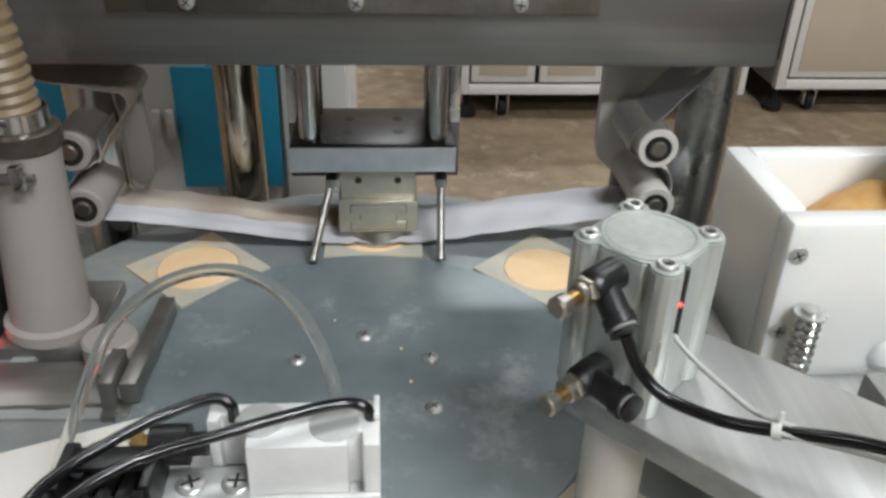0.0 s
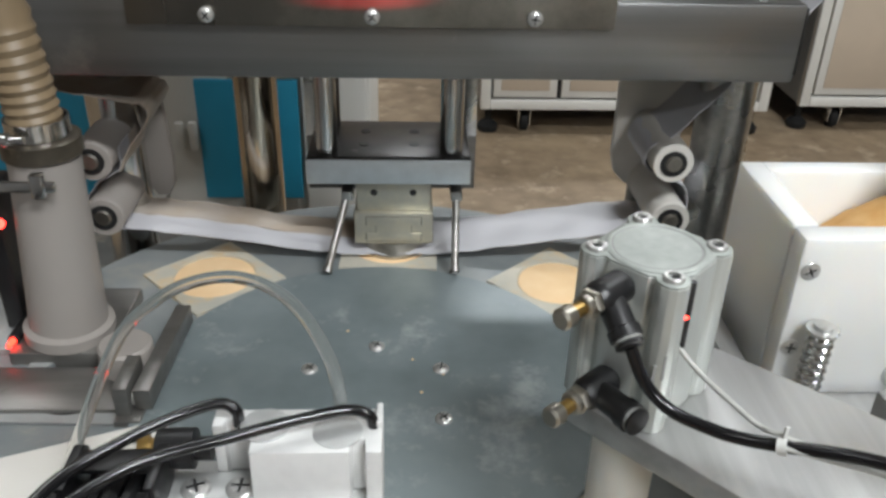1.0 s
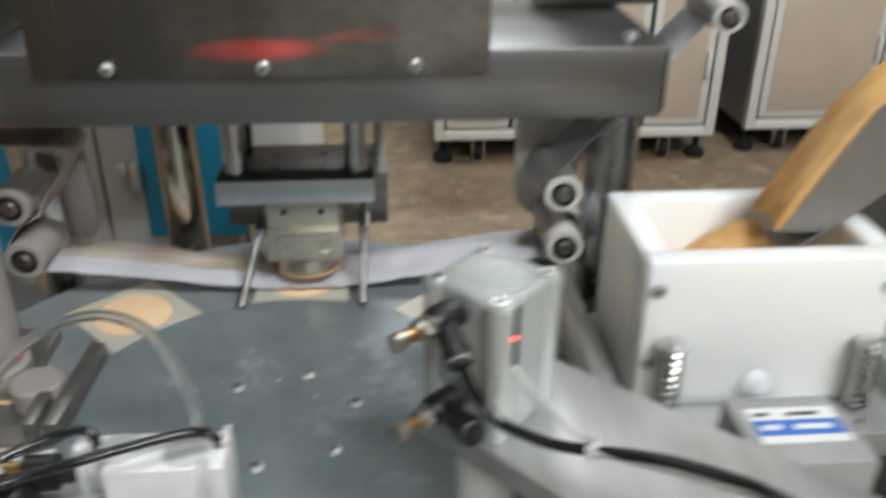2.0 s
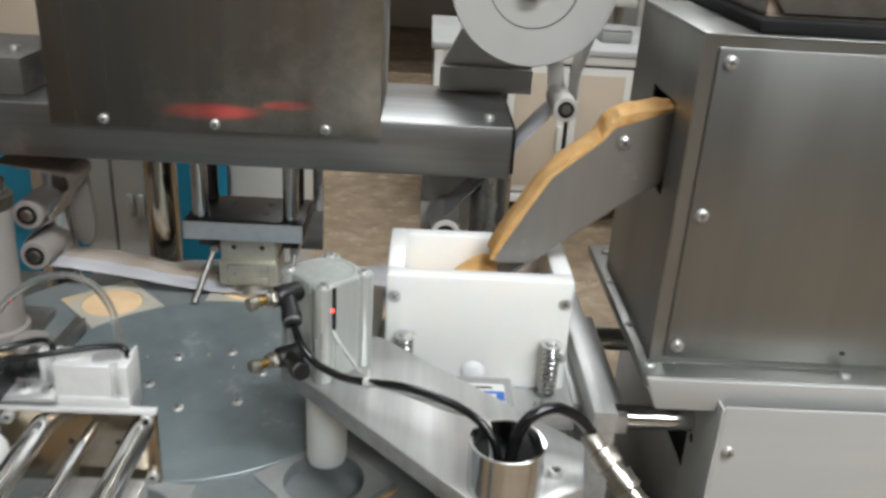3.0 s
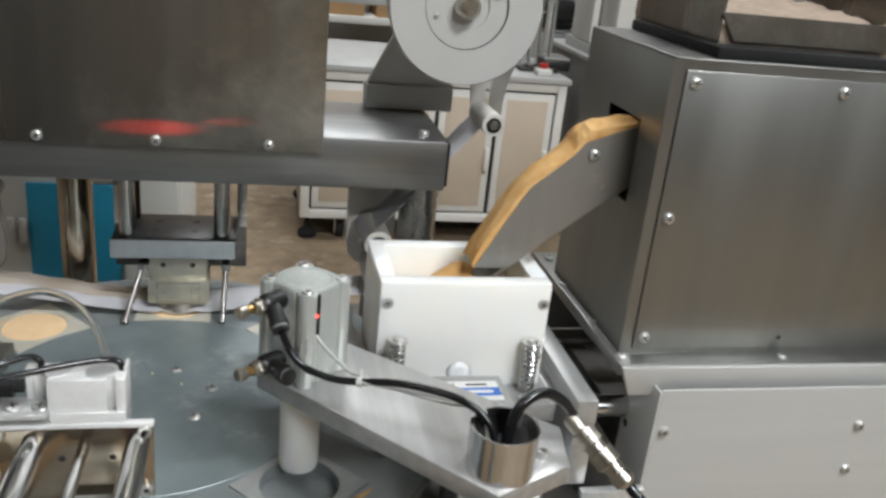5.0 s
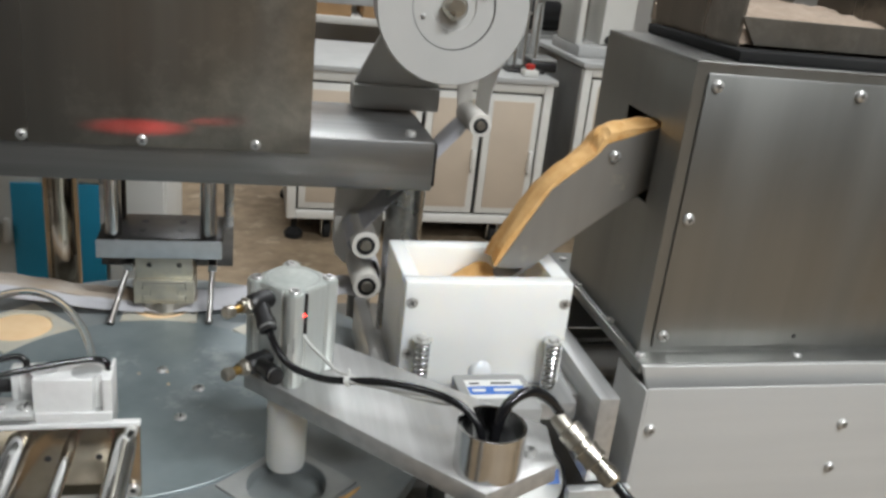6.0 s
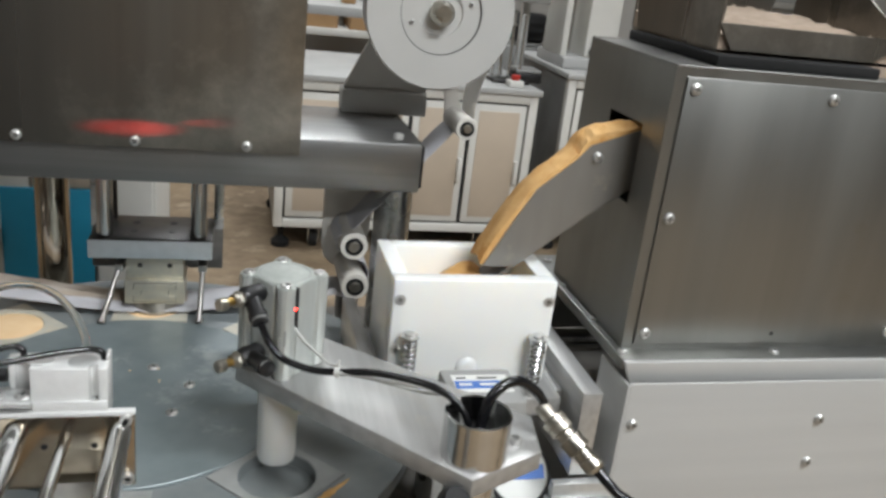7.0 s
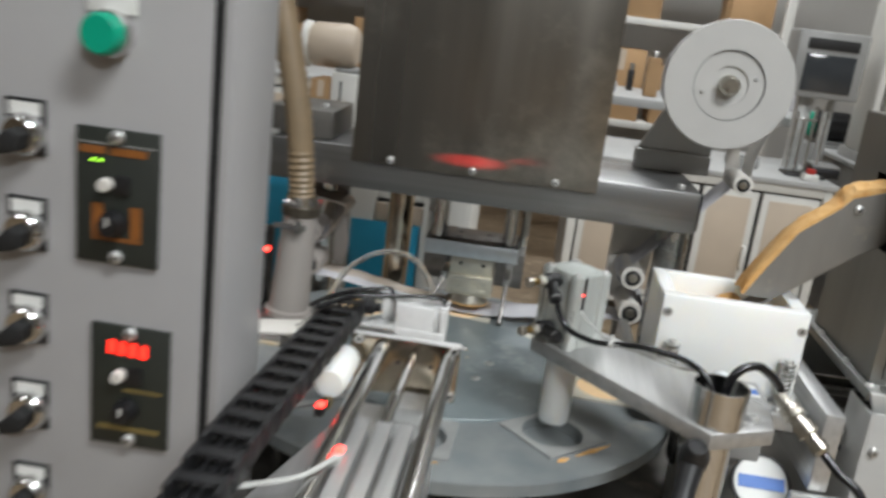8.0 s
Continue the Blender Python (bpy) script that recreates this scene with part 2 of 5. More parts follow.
# ---- mesh helpers ----
def box(x0, x1, y0, y1, z0, z1, bevel=0.0, seg=2):
    bm = bmesh.new()
    bmesh.ops.create_cube(bm, size=1)
    bmesh.ops.scale(bm, vec=(x1 - x0, y1 - y0, z1 - z0), verts=bm.verts)
    bmesh.ops.translate(bm, vec=((x0 + x1) / 2, (y0 + y1) / 2, (z0 + z1) / 2), verts=bm.verts)
    if bevel:
        bmesh.ops.bevel(bm, geom=bm.edges[:], offset=bevel, segments=seg, affect="EDGES", profile=0.5)
    return bm


def turned(p0, p1, profile, seg=24, ring=False):
    """A turned body: profile rows of (share of the way from p0 to p1, radius)."""
    a, b = Vector(p0), Vector(p1)
    q = (b - a).to_track_quat("Z", "Y").to_matrix()
    ux, uy = q.col[0], q.col[1]
    bm = bmesh.new()
    rings = []
    for s, r in profile:
        c = a.lerp(b, s)
        rings.append([bm.verts.new(c + (ux * math.cos(2 * math.pi * k / seg) + uy * math.sin(2 * math.pi * k / seg)) * max(r, 1e-5)) for k in range(seg)])
    for r0, r1 in zip(rings, rings[1:]):
        for k in range(seg):
            f = bm.faces.new((r0[k], r0[(k + 1) % seg], r1[(k + 1) % seg], r1[k]))
            f.smooth = True
    if ring:
        for k in range(seg):
            bm.faces.new((rings[-1][k], rings[-1][(k + 1) % seg], rings[0][(k + 1) % seg], rings[0][k]))
    else:
        bm.faces.new(rings[0][::-1])
        bm.faces.new(rings[-1])
    bmesh.ops.recalc_face_normals(bm, faces=bm.faces)
    return bm


def rod(p0, p1, r, seg=24, chamfer=0.0):
    n = (Vector(p1) - Vector(p0)).length
    c = (chamfer or min(r * 0.15, n * 0.2)) / n
    return turned(p0, p1, ((0, r - c * n), (c, r), (1 - c, r), (1, r - c * n)), seg)


def pipe(p0, p1, r, wall, seg=32):
    n = (Vector(p1) - Vector(p0)).length
    return turned(p0, p1, ((0.02, r - wall), (0, r - wall * 0.8), (0, r), (1, r), (1, r - wall), (0.02, r - wall)), seg)


def smooth_path(points, steps=10):
    p = [Vector(v) for v in points]
    p = [p[0] * 2 - p[1]] + p + [p[-1] * 2 - p[-2]]
    out = []
    for i in range(1, len(p) - 2):
        for k in range(steps):
            t = k / steps
            out.append(0.5 * (2 * p[i] + (p[i + 1] - p[i - 1]) * t + (2 * p[i - 1] - 5 * p[i] + 4 * p[i + 1] - p[i + 2]) * t * t + (3 * p[i] - p[i - 1] - 3 * p[i + 1] + p[i + 2]) * t ** 3))
    return out + [p[-2]]


def cable(points, r, seg=10, steps=10, ribs=0.0):
    path = smooth_path(points, steps)
    bm = bmesh.new()
    rings, up = [], Vector((0.31, 0.17, 0.93)).normalized()
    for i, c in enumerate(path):
        d = (path[min(i + 1, len(path) - 1)] - path[max(i - 1, 0)]).normalized()
        a = (up - d * up.dot(d)).normalized()
        up = a
        b = d.cross(a)
        rr = r * (1 + (ribs if i % 2 else -ribs))
        rings.append([bm.verts.new(c + (a * math.cos(2 * math.pi * k / seg) + b * math.sin(2 * math.pi * k / seg)) * rr) for k in range(seg)])
    for r0, r1 in zip(rings, rings[1:]):
        for k in range(seg):
            bm.faces.new((r0[k], r0[(k + 1) % seg], r1[(k + 1) % seg], r1[k])).smooth = True
    bm.faces.new(rings[0][::-1])
    bm.faces.new(rings[-1])
    bmesh.ops.recalc_face_normals(bm, faces=bm.faces)
    return bm


def prism(poly, lo, hi, axis="z", bevel=0.0):
    """A plate: polygon in the two other axes, from lo to hi along the axis."""
    bm = bmesh.new()
    def at(u, v, w):
        return {"z": (u, v, w), "y": (u, w, v), "x": (w, u, v)}[axis]
    a = [bm.verts.new(at(u, v, lo)) for u, v in poly]
    b = [bm.verts.new(at(u, v, hi)) for u, v in poly]
    bm.faces.new(a[::-1])
    bm.faces.new(b)
    for k in range(len(poly)):
        bm.faces.new((a[k], a[(k + 1) % len(a)], b[(k + 1) % len(a)], b[k]))
    bmesh.ops.recalc_face_normals(bm, faces=bm.faces)
    if bevel:
        bmesh.ops.bevel(bm, geom=bm.edges[:], offset=bevel, segments=2, affect="EDGES", profile=0.5)
    return bm


def band(path, y0, y1, thick=0.0008, wave=0.0):
    """A strip of film that follows a path of (x, z) and is y0..y1 wide."""
    pts = smooth_path([(x, 0, z) for x, z in path], 8)
    bm = bmesh.new()
    rows = []
    nw = 6
    for i, p in enumerate(pts):
        d = (pts[min(i + 1, len(pts) - 1)] - pts[max(i - 1, 0)]).normalized()
        nn = Vector((-d.z, 0, d.x)) * thick
        lo, hi = [], []
        for k in range(nw + 1):
            y = y0 + (y1 - y0) * k / nw
            w = wave * noise.noise((i * 0.35, k * 0.6, 2.0))
            lo.append(bm.verts.new((p.x, y, p.z + w)))
            hi.append(bm.verts.new((p.x + nn.x, y, p.z + w + nn.z)))
        rows.append((lo, hi))
    for (l0, h0), (l1, h1) in zip(rows, rows[1:]):
        for k in range(nw):
            bm.faces.new((l0[k], l0[k + 1], l1[k + 1], l1[k])).smooth = True
            bm.faces.new((h0[k], h1[k], h1[k + 1], h0[k + 1])).smooth = True
        bm.faces.new((l0[0], l1[0], h1[0], h0[0]))
        bm.faces.new((l0[nw], h0[nw], h1[nw], l1[nw]))
    bm.faces.new([*rows[0][0], *rows[0][1][::-1]])
    bm.faces.new([*rows[-1][0][::-1], *rows[-1][1]])
    bmesh.ops.recalc_face_normals(bm, faces=bm.faces)
    return bm


def joined(*bms):
    out = bmesh.new()
    for bm in bms:
        me = bpy.data.meshes.new("joint")
        bm.to_mesh(me)
        bm.free()
        out.from_mesh(me)
        bpy.data.meshes.remove(me)
    return out


ROOT = {}


def thing(name, label, category, x=0.0, y=0.0, z=0.0, group="", kind=""):
    ob = new(name)
    ob.empty_display_size = 0.02
    ob.location = (x, y, z)
    ROOT[ob] = Vector((x, y, z))
    return tagged(ob, label, category, group, kind)


def part(name, bm, mat, parent, label=""):
    """Links a bmesh, given in world places, as one mesh under a thing or under a part."""
    me = bpy.data.meshes.new(name)
    bm.to_mesh(me)
    bm.free()
    me.transform(Matrix.Translation(-ROOT[parent]))
    me.set_sharp_from_angle(angle=radians(38))
    me.materials.append(mat)
    ob = new(name, me)
    ob.parent = parent
    ROOT[ob] = ROOT[parent]
    return tagged(ob, label)


def solo(name, bm, mat, label, category="", kind="", group=""):
    me = bpy.data.meshes.new(name)
    bm.to_mesh(me)
    bm.free()
    me.set_sharp_from_angle(angle=radians(38))
    me.materials.append(mat)
    return tagged(new(name, me), label, category, group, kind)


def screw_mesh():
    """A round screw head with a crossed slot, 1 m in radius, its top towards +z."""
    head = turned((0, 0, 0), (0, 0, 0.7), ((0, 1.0), (0.45, 1.0), (0.8, 0.82), (1.0, 0.45)), 16)
    n = len(head.faces)
    bm = joined(head, box(-0.6, 0.6, -0.1, 0.1, 0.60, 0.72), box(-0.1, 0.1, -0.6, 0.6, 0.60, 0.721))
    me = bpy.data.meshes.new("screw")
    bm.to_mesh(me)
    bm.free()
    me.set_sharp_from_angle(angle=radians(38))
    me.materials.append(M["screw"])
    me.materials.append(M["recess"])
    for i, f in enumerate(me.polygons):
        f.material_index = 1 if i >= n else 0
    return me


def socket_mesh():
    """A socket screw head, 1 m in radius, with a deep dark hexagon."""
    ring = turned((0, 0, 0), (0, 0, 1.0), ((0, 1), (0.85, 1), (1, 0.9), (1, 0.58), (0.45, 0.55)), 18)
    me = bpy.data.meshes.new("socket_screw")
    n = len(ring.faces)
    bm = joined(ring, turned((0, 0, 0.4), (0, 0, 0.5), ((0, 0.54), (1, 0.54)), 6))
    bm.to_mesh(me)
    bm.free()
    me.set_sharp_from_angle(angle=radians(38))
    me.materials.append(M["screw"])
    me.materials.append(M["recess"])
    for i, f in enumerate(me.polygons):
        f.material_index = 1 if i >= n else 0
    return me


SCREW, SOCKET = screw_mesh(), socket_mesh()
TURNS = {"-y": (90, 0, 0), "z": (0, 0, 0), "x": (0, 90, 0), "-x": (0, -90, 0)}


def screw(parent, x, y, z, axis="-y", r=0.005, socket=False, spin=None, tall=1.0):
    ob = new("screw", SOCKET if socket else SCREW)
    ob.parent = parent
    p = Vector((x, y, z)) - ROOT[parent]
    s = random.uniform(0, 90) if spin is None else spin
    ob.matrix_local = pose(*p, *TURNS[axis]) @ pose(0, 0, 0, 0, 0, s) @ Matrix.Diagonal((r, r, r * tall, 1))
    ROOT[ob] = ROOT[parent]
    return ob


# ---- the hall ----
solo("floor", box(-6, 7, -9, 6.5, -0.1, 0), M["floor"], "stained brown concrete workshop floor", kind="structure")
solo("wall_north", box(-6, 7, 6.5, 6.7, 0, 3.6), M["wall"], "off-white hall wall", kind="structure")
# unseen wall, added dark so that cover and crossbeam reflect less light
solo("wall_south", box(-6, 7, -9.2, -9, 0, 3.6), M["dim_wall"], "unseen grey-brown end wall that darkens the steel's reflections", kind="structure")
solo("wall_west", box(-6.2, -6, -9.2, 6.7, 0, 3.6), M["wall"], "off-white hall wall", kind="structure")
solo("wall_east", box(7, 7.2, -9.2, 6.7, 0, 3.6), M["wall"], "off-white hall wall", kind="structure")
solo("ceiling", box(-6.2, 7.2, -9.2, 6.7, 3.6, 3.7), M["ceiling"], "plain grey hall ceiling", kind="structure")


def ceiling_lamp(x, y, z, sx, sy):
    t = thing("ceiling_lamp", "white fluorescent ceiling lamp hung below the ceiling", "lamp", x, y, z, "ceiling lamps")
    part("housing", box(x - sx / 2 - 0.02, x + sx / 2 + 0.02, y - sy / 2 - 0.02, y + sy / 2 + 0.02, z + 0.02, z + 0.08, 0.01), M["cabinet"], t)
    for k in (-1, 1):
        part("tube", rod((x - sx / 2, y + k * sy * 0.25, z), (x + sx / 2, y + k * sy * 0.25, z), 0.014, 12), M["tube_glow"], t, "glowing fluorescent tube")
        part("hanger", rod((x + k * sx * 0.4, y, z + 0.08), (x + k * sx * 0.4, y, 3.6), 0.006, 8), M["steel"], t)


for lx, ly, lz, sx, sy in LAMPS:
    ceiling_lamp(lx, ly, lz, sx, sy)

# ---- machine bed and turntable ----
T = 0.577
CX, CY, PR = 0.003, 0.478, 0.208
bed = thing("machine_bed", "grimy grey steel bed under the turntable", "machine bed", 0.0, 0.5, 0)
part("bed_plate", box(-0.42, 0.46, 0.1, 0.93, 0.44, 0.47, 0.004), M["base"], bed)
part("cabinet_body", box(-0.40, 0.44, 0.14, 0.90, 0.03, 0.438, 0.006), M["base"], bed)
for sx in (-0.38, 0.42):
    for sy in (0.16, 0.88):
        part("foot", turned((sx, sy, 0), (sx, sy, 0.03), ((0, 0.03), (0.5, 0.028), (1, 0.015)), 16), M["rubber"], bed)
part("spindle_housing", turned((CX, CY, 0.47), (CX, CY, T - 0.014), ((0, 0.13), (0.2, 0.13), (0.3, 0.09), (1, 0.09)), 32), M["steel"], bed)

table = thing("turntable", "dark dusty round indexing table with eight powder stations", "turntable", CX, CY, T - 0.014)


def ring_points(x, y, r, n, start=0.0):
    return [(x + r * math.cos(start + 2 * math.pi * k / n), y + r * math.sin(start + 2 * math.pi * k / n)) for k in range(n)]


STATIONS = [math.radians(133 - 45 * k) for k in range(8)]


def disc_with_holes():
    bm = bmesh.new()
    edges = []
    loops = [ring_points(CX, CY, 0.295, 96)] + [ring_points(CX + PR * math.cos(a), CY + PR * math.sin(a), 0.0365, 32) for a in STATIONS]
    for loop in loops:
        vs = [bm.verts.new((x, y, T)) for x, y in loop]
        edges += [bm.edges.new((vs[k], vs[(k + 1) % len(vs)])) for k in range(len(vs))]
    bmesh.ops.triangle_fill(bm, use_beauty=True, use_dissolve=False, edges=edges)
    ext = bmesh.ops.extrude_face_region(bm, geom=bm.faces[:])
    bmesh.ops.translate(bm, vec=(0, 0, -0.014), verts=[v for v in ext["geom"] if isinstance(v, bmesh.types.BMVert)])
    bmesh.ops.recalc_face_normals(bm, faces=bm.faces)
    return bm


part("disc", disc_with_holes(), M["slate_ring"], table)
part("centre_plate", turned((CX, CY, T - 0.001), (CX, CY, T + 0.0035), ((0, 0.166), (0.8, 0.166), (1, 0.165)), 96), M["slate"], table, "dark slate centre plate")


def insert_plate(a, half=0.043, hole=0.0350):
    """A square plate, turned to the table's radius, with a round hole."""
    x, y = CX + PR * math.cos(a), CY + PR * math.sin(a)
    bm = bmesh.new()
    n = 40
    rows = {}
    for key, z in (("lo", T + 0.0002), ("hi", T + 0.0022)):
        inner, outer = [], []
        for k in range(n):
            b = 2 * math.pi * k / n
            s = half / max(abs(math.cos(b)), abs(math.sin(b)))
            ca, sa = math.cos(a + b), math.sin(a + b)
            inner.append(bm.verts.new((x + hole * ca, y + hole * sa, z)))
            outer.append(bm.verts.new((x + s * ca, y + s * sa, z)))
        rows[key] = (inner, outer)
    (i0, o0), (i1, o1) = rows["lo"], rows["hi"]
    for k in range(n):
        j = (k + 1) % n
        bm.faces.new((i1[k], o1[k], o1[j], i1[j]))
        bm.faces.new((i0[k], i0[j], o0[j], o0[k]))
        bm.faces.new((o0[k], o0[j], o1[j], o1[k]))
        bm.faces.new((i0[k], i1[k], i1[j], i0[j]))
    bmesh.ops.recalc_face_normals(bm, faces=bm.faces)
    return bm


for k, a in enumerate(STATIONS):
    x, y = CX + PR * math.cos(a), CY + PR * math.sin(a)
    full = k in (0, 1, 2, 3, 4)
    ins = part("station_insert", insert_plate(a), M["insert" if full else "insert_clean"], table, "square insert dusted with beige powder" if full else "grey square insert with an empty pan")
    part("pan", turned((x, y, T - 0.0135), (x, y, T + 0.0012), ((0, 0.0352), (1, 0.0352), (1, 0.0342), (0.25, 0.0338)), 40), M["insert" if full else "slate_ring"], ins)
    if full:
        part("powder_cake", turned((x, y, T - 0.009), (x, y, T + 0.0017), ((0, 0.0335), (0.9, 0.0337), (0.97, 0.0336), (1, 0.0325)), 40), M["powder"], ins, "flat beige pressed powder")
def powder_ridge(a, side, lo, hi, seed):
    """A low crumbly ridge of powder along the outer edge of an insert."""
    rnd = random.Random(seed)
    bm = bmesh.new()
    x, y = CX + PR * math.cos(a), CY + PR * math.sin(a)
    rows = []
    n = 14
    for i in range(n + 1):
        s = lo + (hi - lo) * i / n
        w = 0.0035 * math.sin(math.pi * (i + 0.4) / (n + 0.8)) * rnd.uniform(0.6, 1.3)
        ring = []
        for off, up in ((-w, 0.0), (-w * 0.4, 0.0014), (w * 0.5, 0.0012), (w, 0.0)):
            u, v = (side + off, s)
            ring.append(bm.verts.new((x + u * math.cos(a) - v * math.sin(a), y + u * math.sin(a) + v * math.cos(a), T + 0.0003 + up * rnd.uniform(0.6, 1.2))))
        rows.append(ring)
    for p, q in zip(rows, rows[1:]):
        for j in range(3):
            bm.faces.new((p[j], p[j + 1], q[j + 1], q[j])).smooth = True
        bm.faces.new((p[3], p[0], q[0], q[3]))
    bm.faces.new(rows[0])
    bm.faces.new(rows[-1][::-1])
    bmesh.ops.recalc_face_normals(bm, faces=bm.faces)
    return bm


for k, lo, hi in ((3, -0.03, 0.02), (4, -0.040, 0.030), (5, -0.012, 0.041), (5, -0.040, -0.022), (6, -0.03, 0.034)):
    part("powder_ridge", powder_ridge(STATIONS[k], 0.0495, lo, hi, k), M["powder_loose"], table, "crumbly ochre powder ridge")
for k in range(6):
    a = math.radians(30 + 60 * k)
    screw(table, CX + 0.0550 * math.cos(a), CY - 0.009 + 0.0550 * math.sin(a), T + 0.0034, "z", 0.0060, tall=0.7)
for x, y, r in ((0.036, 0.47, 0.0012), (0.03, 0.508, 0.0011), (-0.02, 0.545, 0.001), (0.052, 0.49, 0.0009)):
    part("powder_crumb", turned((x, y, T + 0.0035), (x, y, T + 0.0045), ((0, r), (0.7, r * 0.8), (1, r * 0.3)), 7), M["powder"], table)

stop_block = thing("rest_block", "pale milled block with a black stop beside the table rim", "block", 0.31, 0.34, 0.4702)
part("block", box(0.287, 0.338, 0.318, 0.362, 0.4702, 0.580, 0.002), M["alu"], stop_block)
part("stop", box(0.280, 0.2865, 0.338, 0.366, 0.556, 0.598, 0.002), M["rubber"], stop_block, "black rubber stop")

# ---- press: frame, ram, film ----
frame_press = thing("press_gantry", "brushed steel press crossbeam on chromed columns", "press frame", 0.0, 0.7, 0.47)
part("crossbeam", box(-0.311, 0.311, 0.6, 0.785, 0.764, 0.822, 0.003), M["beam"], frame_press)
part("beam_end_cap", box(0.3112, 0.3150, 0.606, 0.775, 0.768, 0.818, 0.0015), M["dark_steel"], frame_press)
for x, y, r, m in ((0.300, 0.69, 0.0235, "steel"), (0.262, 0.766, 0.016, "steel"), (-0.117, 0.775, 0.0205, "chrome_old"), (-0.232, 0.72, 0.022, "chrome")):
    part("column", rod((x, y, 0.47), (x, y, 0.7638), r, 32), M[m], frame_press)
screw(frame_press, 0.286, 0.622, 0.8222, "z", 0.006, True)
screw(frame_press, -0.286, 0.622, 0.8222, "z", 0.006, True)
cover = thing("steel_cover", "brushed stainless sheet cover screwed to the crossbeam", "cover", 0.002, 0.66, 0.803)
part("front_sheet", box(-0.168, 0.172, 0.5955, 0.5985, 0.803, 1.26, 0.0008), M["sheet"], cover)
part("side_sheet", box(0.169, 0.172, 0.5987, 0.735, 0.8235, 1.26, 0.0008), M["sheet"], cover)
part("side_sheet", box(-0.168, -0.165, 0.5987, 0.735, 0.8235, 1.26, 0.0008), M["sheet"], cover)
part("back_sheet", box(-0.168, 0.172, 0.7352, 0.738, 0.8235, 1.26, 0.0008), M["sheet"], cover)
part("top_sheet", box(-0.168, 0.172, 0.5955, 0.738, 1.2602, 1.263, 0.0008), M["sheet"], cover)
for x in (-0.113, 0.001, 0.115):
    screw(cover, x, 0.5955, 0.8105, "-y", 0.0056)

RX = 0.012
ram = thing("press_ram", "satin steel press ram with die holder above the turntable", "press ram", RX, 0.7, T)
part("ram_plate", box(-0.060, 0.080, 0.662, 0.665, 0.651, 0.673, 0.0008), M["ramplate"], ram, "pale satin front edge plate")
# same plate behind its pale front; the top's dark reflection is put into the colour
part("ram_block", box(-0.060, 0.080, 0.6652, 0.757, 0.651, 0.6725, 0.0012), M["dark_steel"], ram, "ram plate body with bolt holes, its dark reflection painted in")
for x in (-0.043, 0.064):
    part("guide_rod", rod((x, 0.683, 0.6727), (x, 0.683, 0.763), 0.0095, 28), M["chrome"], ram)
    part("guide_rod", rod((x, 0.742, 0.6727), (x, 0.742, 0.763), 0.0075, 24), M["dark_steel"], ram)
for x, y in ((-0.012, 0.70), (0.032, 0.70), (-0.012, 0.73), (0.032, 0.73)):
    part("bolt_hole", turned((x, y, 0.6723), (x, y, 0.6730), ((0, 0.0045), (1, 0.0043)), 16), M["recess"], ram)
part("upper_block", box(-0.0185, 0.0465, 0.669, 0.722, 0.6225, 0.6508, 0.001), M["holder"], ram)
for x in (-0.003, 0.031):
    part("bolt_hole", rod((x, 0.6685, 0.640), (x, 0.672, 0.640), 0.0032, 14), M["recess"], ram)
holder = part("die_holder", box(-0.0205, 0.0485, 0.664, 0.722, 0.592, 0.6222, 0.0012), M["holder"], ram)
c = (-0.0205 + 0.0485) / 2
tee = [(c - 0.024, 0.6185), (c - 0.024, 0.6105), (c - 0.0155, 0.6105), (c - 0.0155, 0.6025), (c - 0.024, 0.6025), (c - 0.024, 0.595), (c + 0.024, 0.595), (c + 0.024, 0.6025), (c + 0.0155, 0.6025), (c + 0.0155, 0.6105), (c + 0.024, 0.6105), (c + 0.024, 0.6185)]
part("slot_shadow_gap", prism([(c + (x - c) * 1.025, 0.6068 + (z - 0.6068) * 1.05) for x, z in tee], 0.6637, 0.668, "y"), M["recess"], holder)
part("die_shank", prism(tee, 0.6630, 0.668, "y", 0.0004), M["holder"], holder)
part("die", turned((c, 0.688, 0.5772), (c, 0.688, 0.5918), ((0, 0.0298), (0.15, 0.0303), (0.25, 0.0303), (0.3, 0.029), (1, 0.026)), 40), M["nickel"], ram, "round steel die with a powdery rim")
part("powder_rim", turned((c, 0.688, 0.5768), (c, 0.688, 0.5786), ((0, 0.0304), (0.8, 0.0309), (1, 0.0304)), 40), M["powder_loose"], ram)

guide = thing("film_hold_down", "two slim steel hold-down pins under a bracket", "hold-down", 0.01, 0.73, 0.62)
part("bracket", box(-0.07, 0.092, 0.762, 0.772, 0.60, 0.655, 0.001), M["station"], guide)
for x in (-0.07, 0.08):
    part("hanger", box(x, x + 0.012, 0.762, 0.772, 0.6552, 0.7635, 0.001), M["steel"], guide)
for x0, x1 in ((-0.0262, -0.0425), (0.0690, 0.0668)):
    part("arm", box(x0 - 0.005, x0 + 0.005, 0.668, 0.7618, 0.632, 0.641, 0.001), M["steel"], guide)
    part("pin", turned((x0, 0.676, 0.638), (x1, 0.628, 0.5835), ((0, 0.0033), (0.93, 0.0033), (0.935, 0.0042), (0.99, 0.0044), (1, 0.0036)), 14), M["station"], guide)


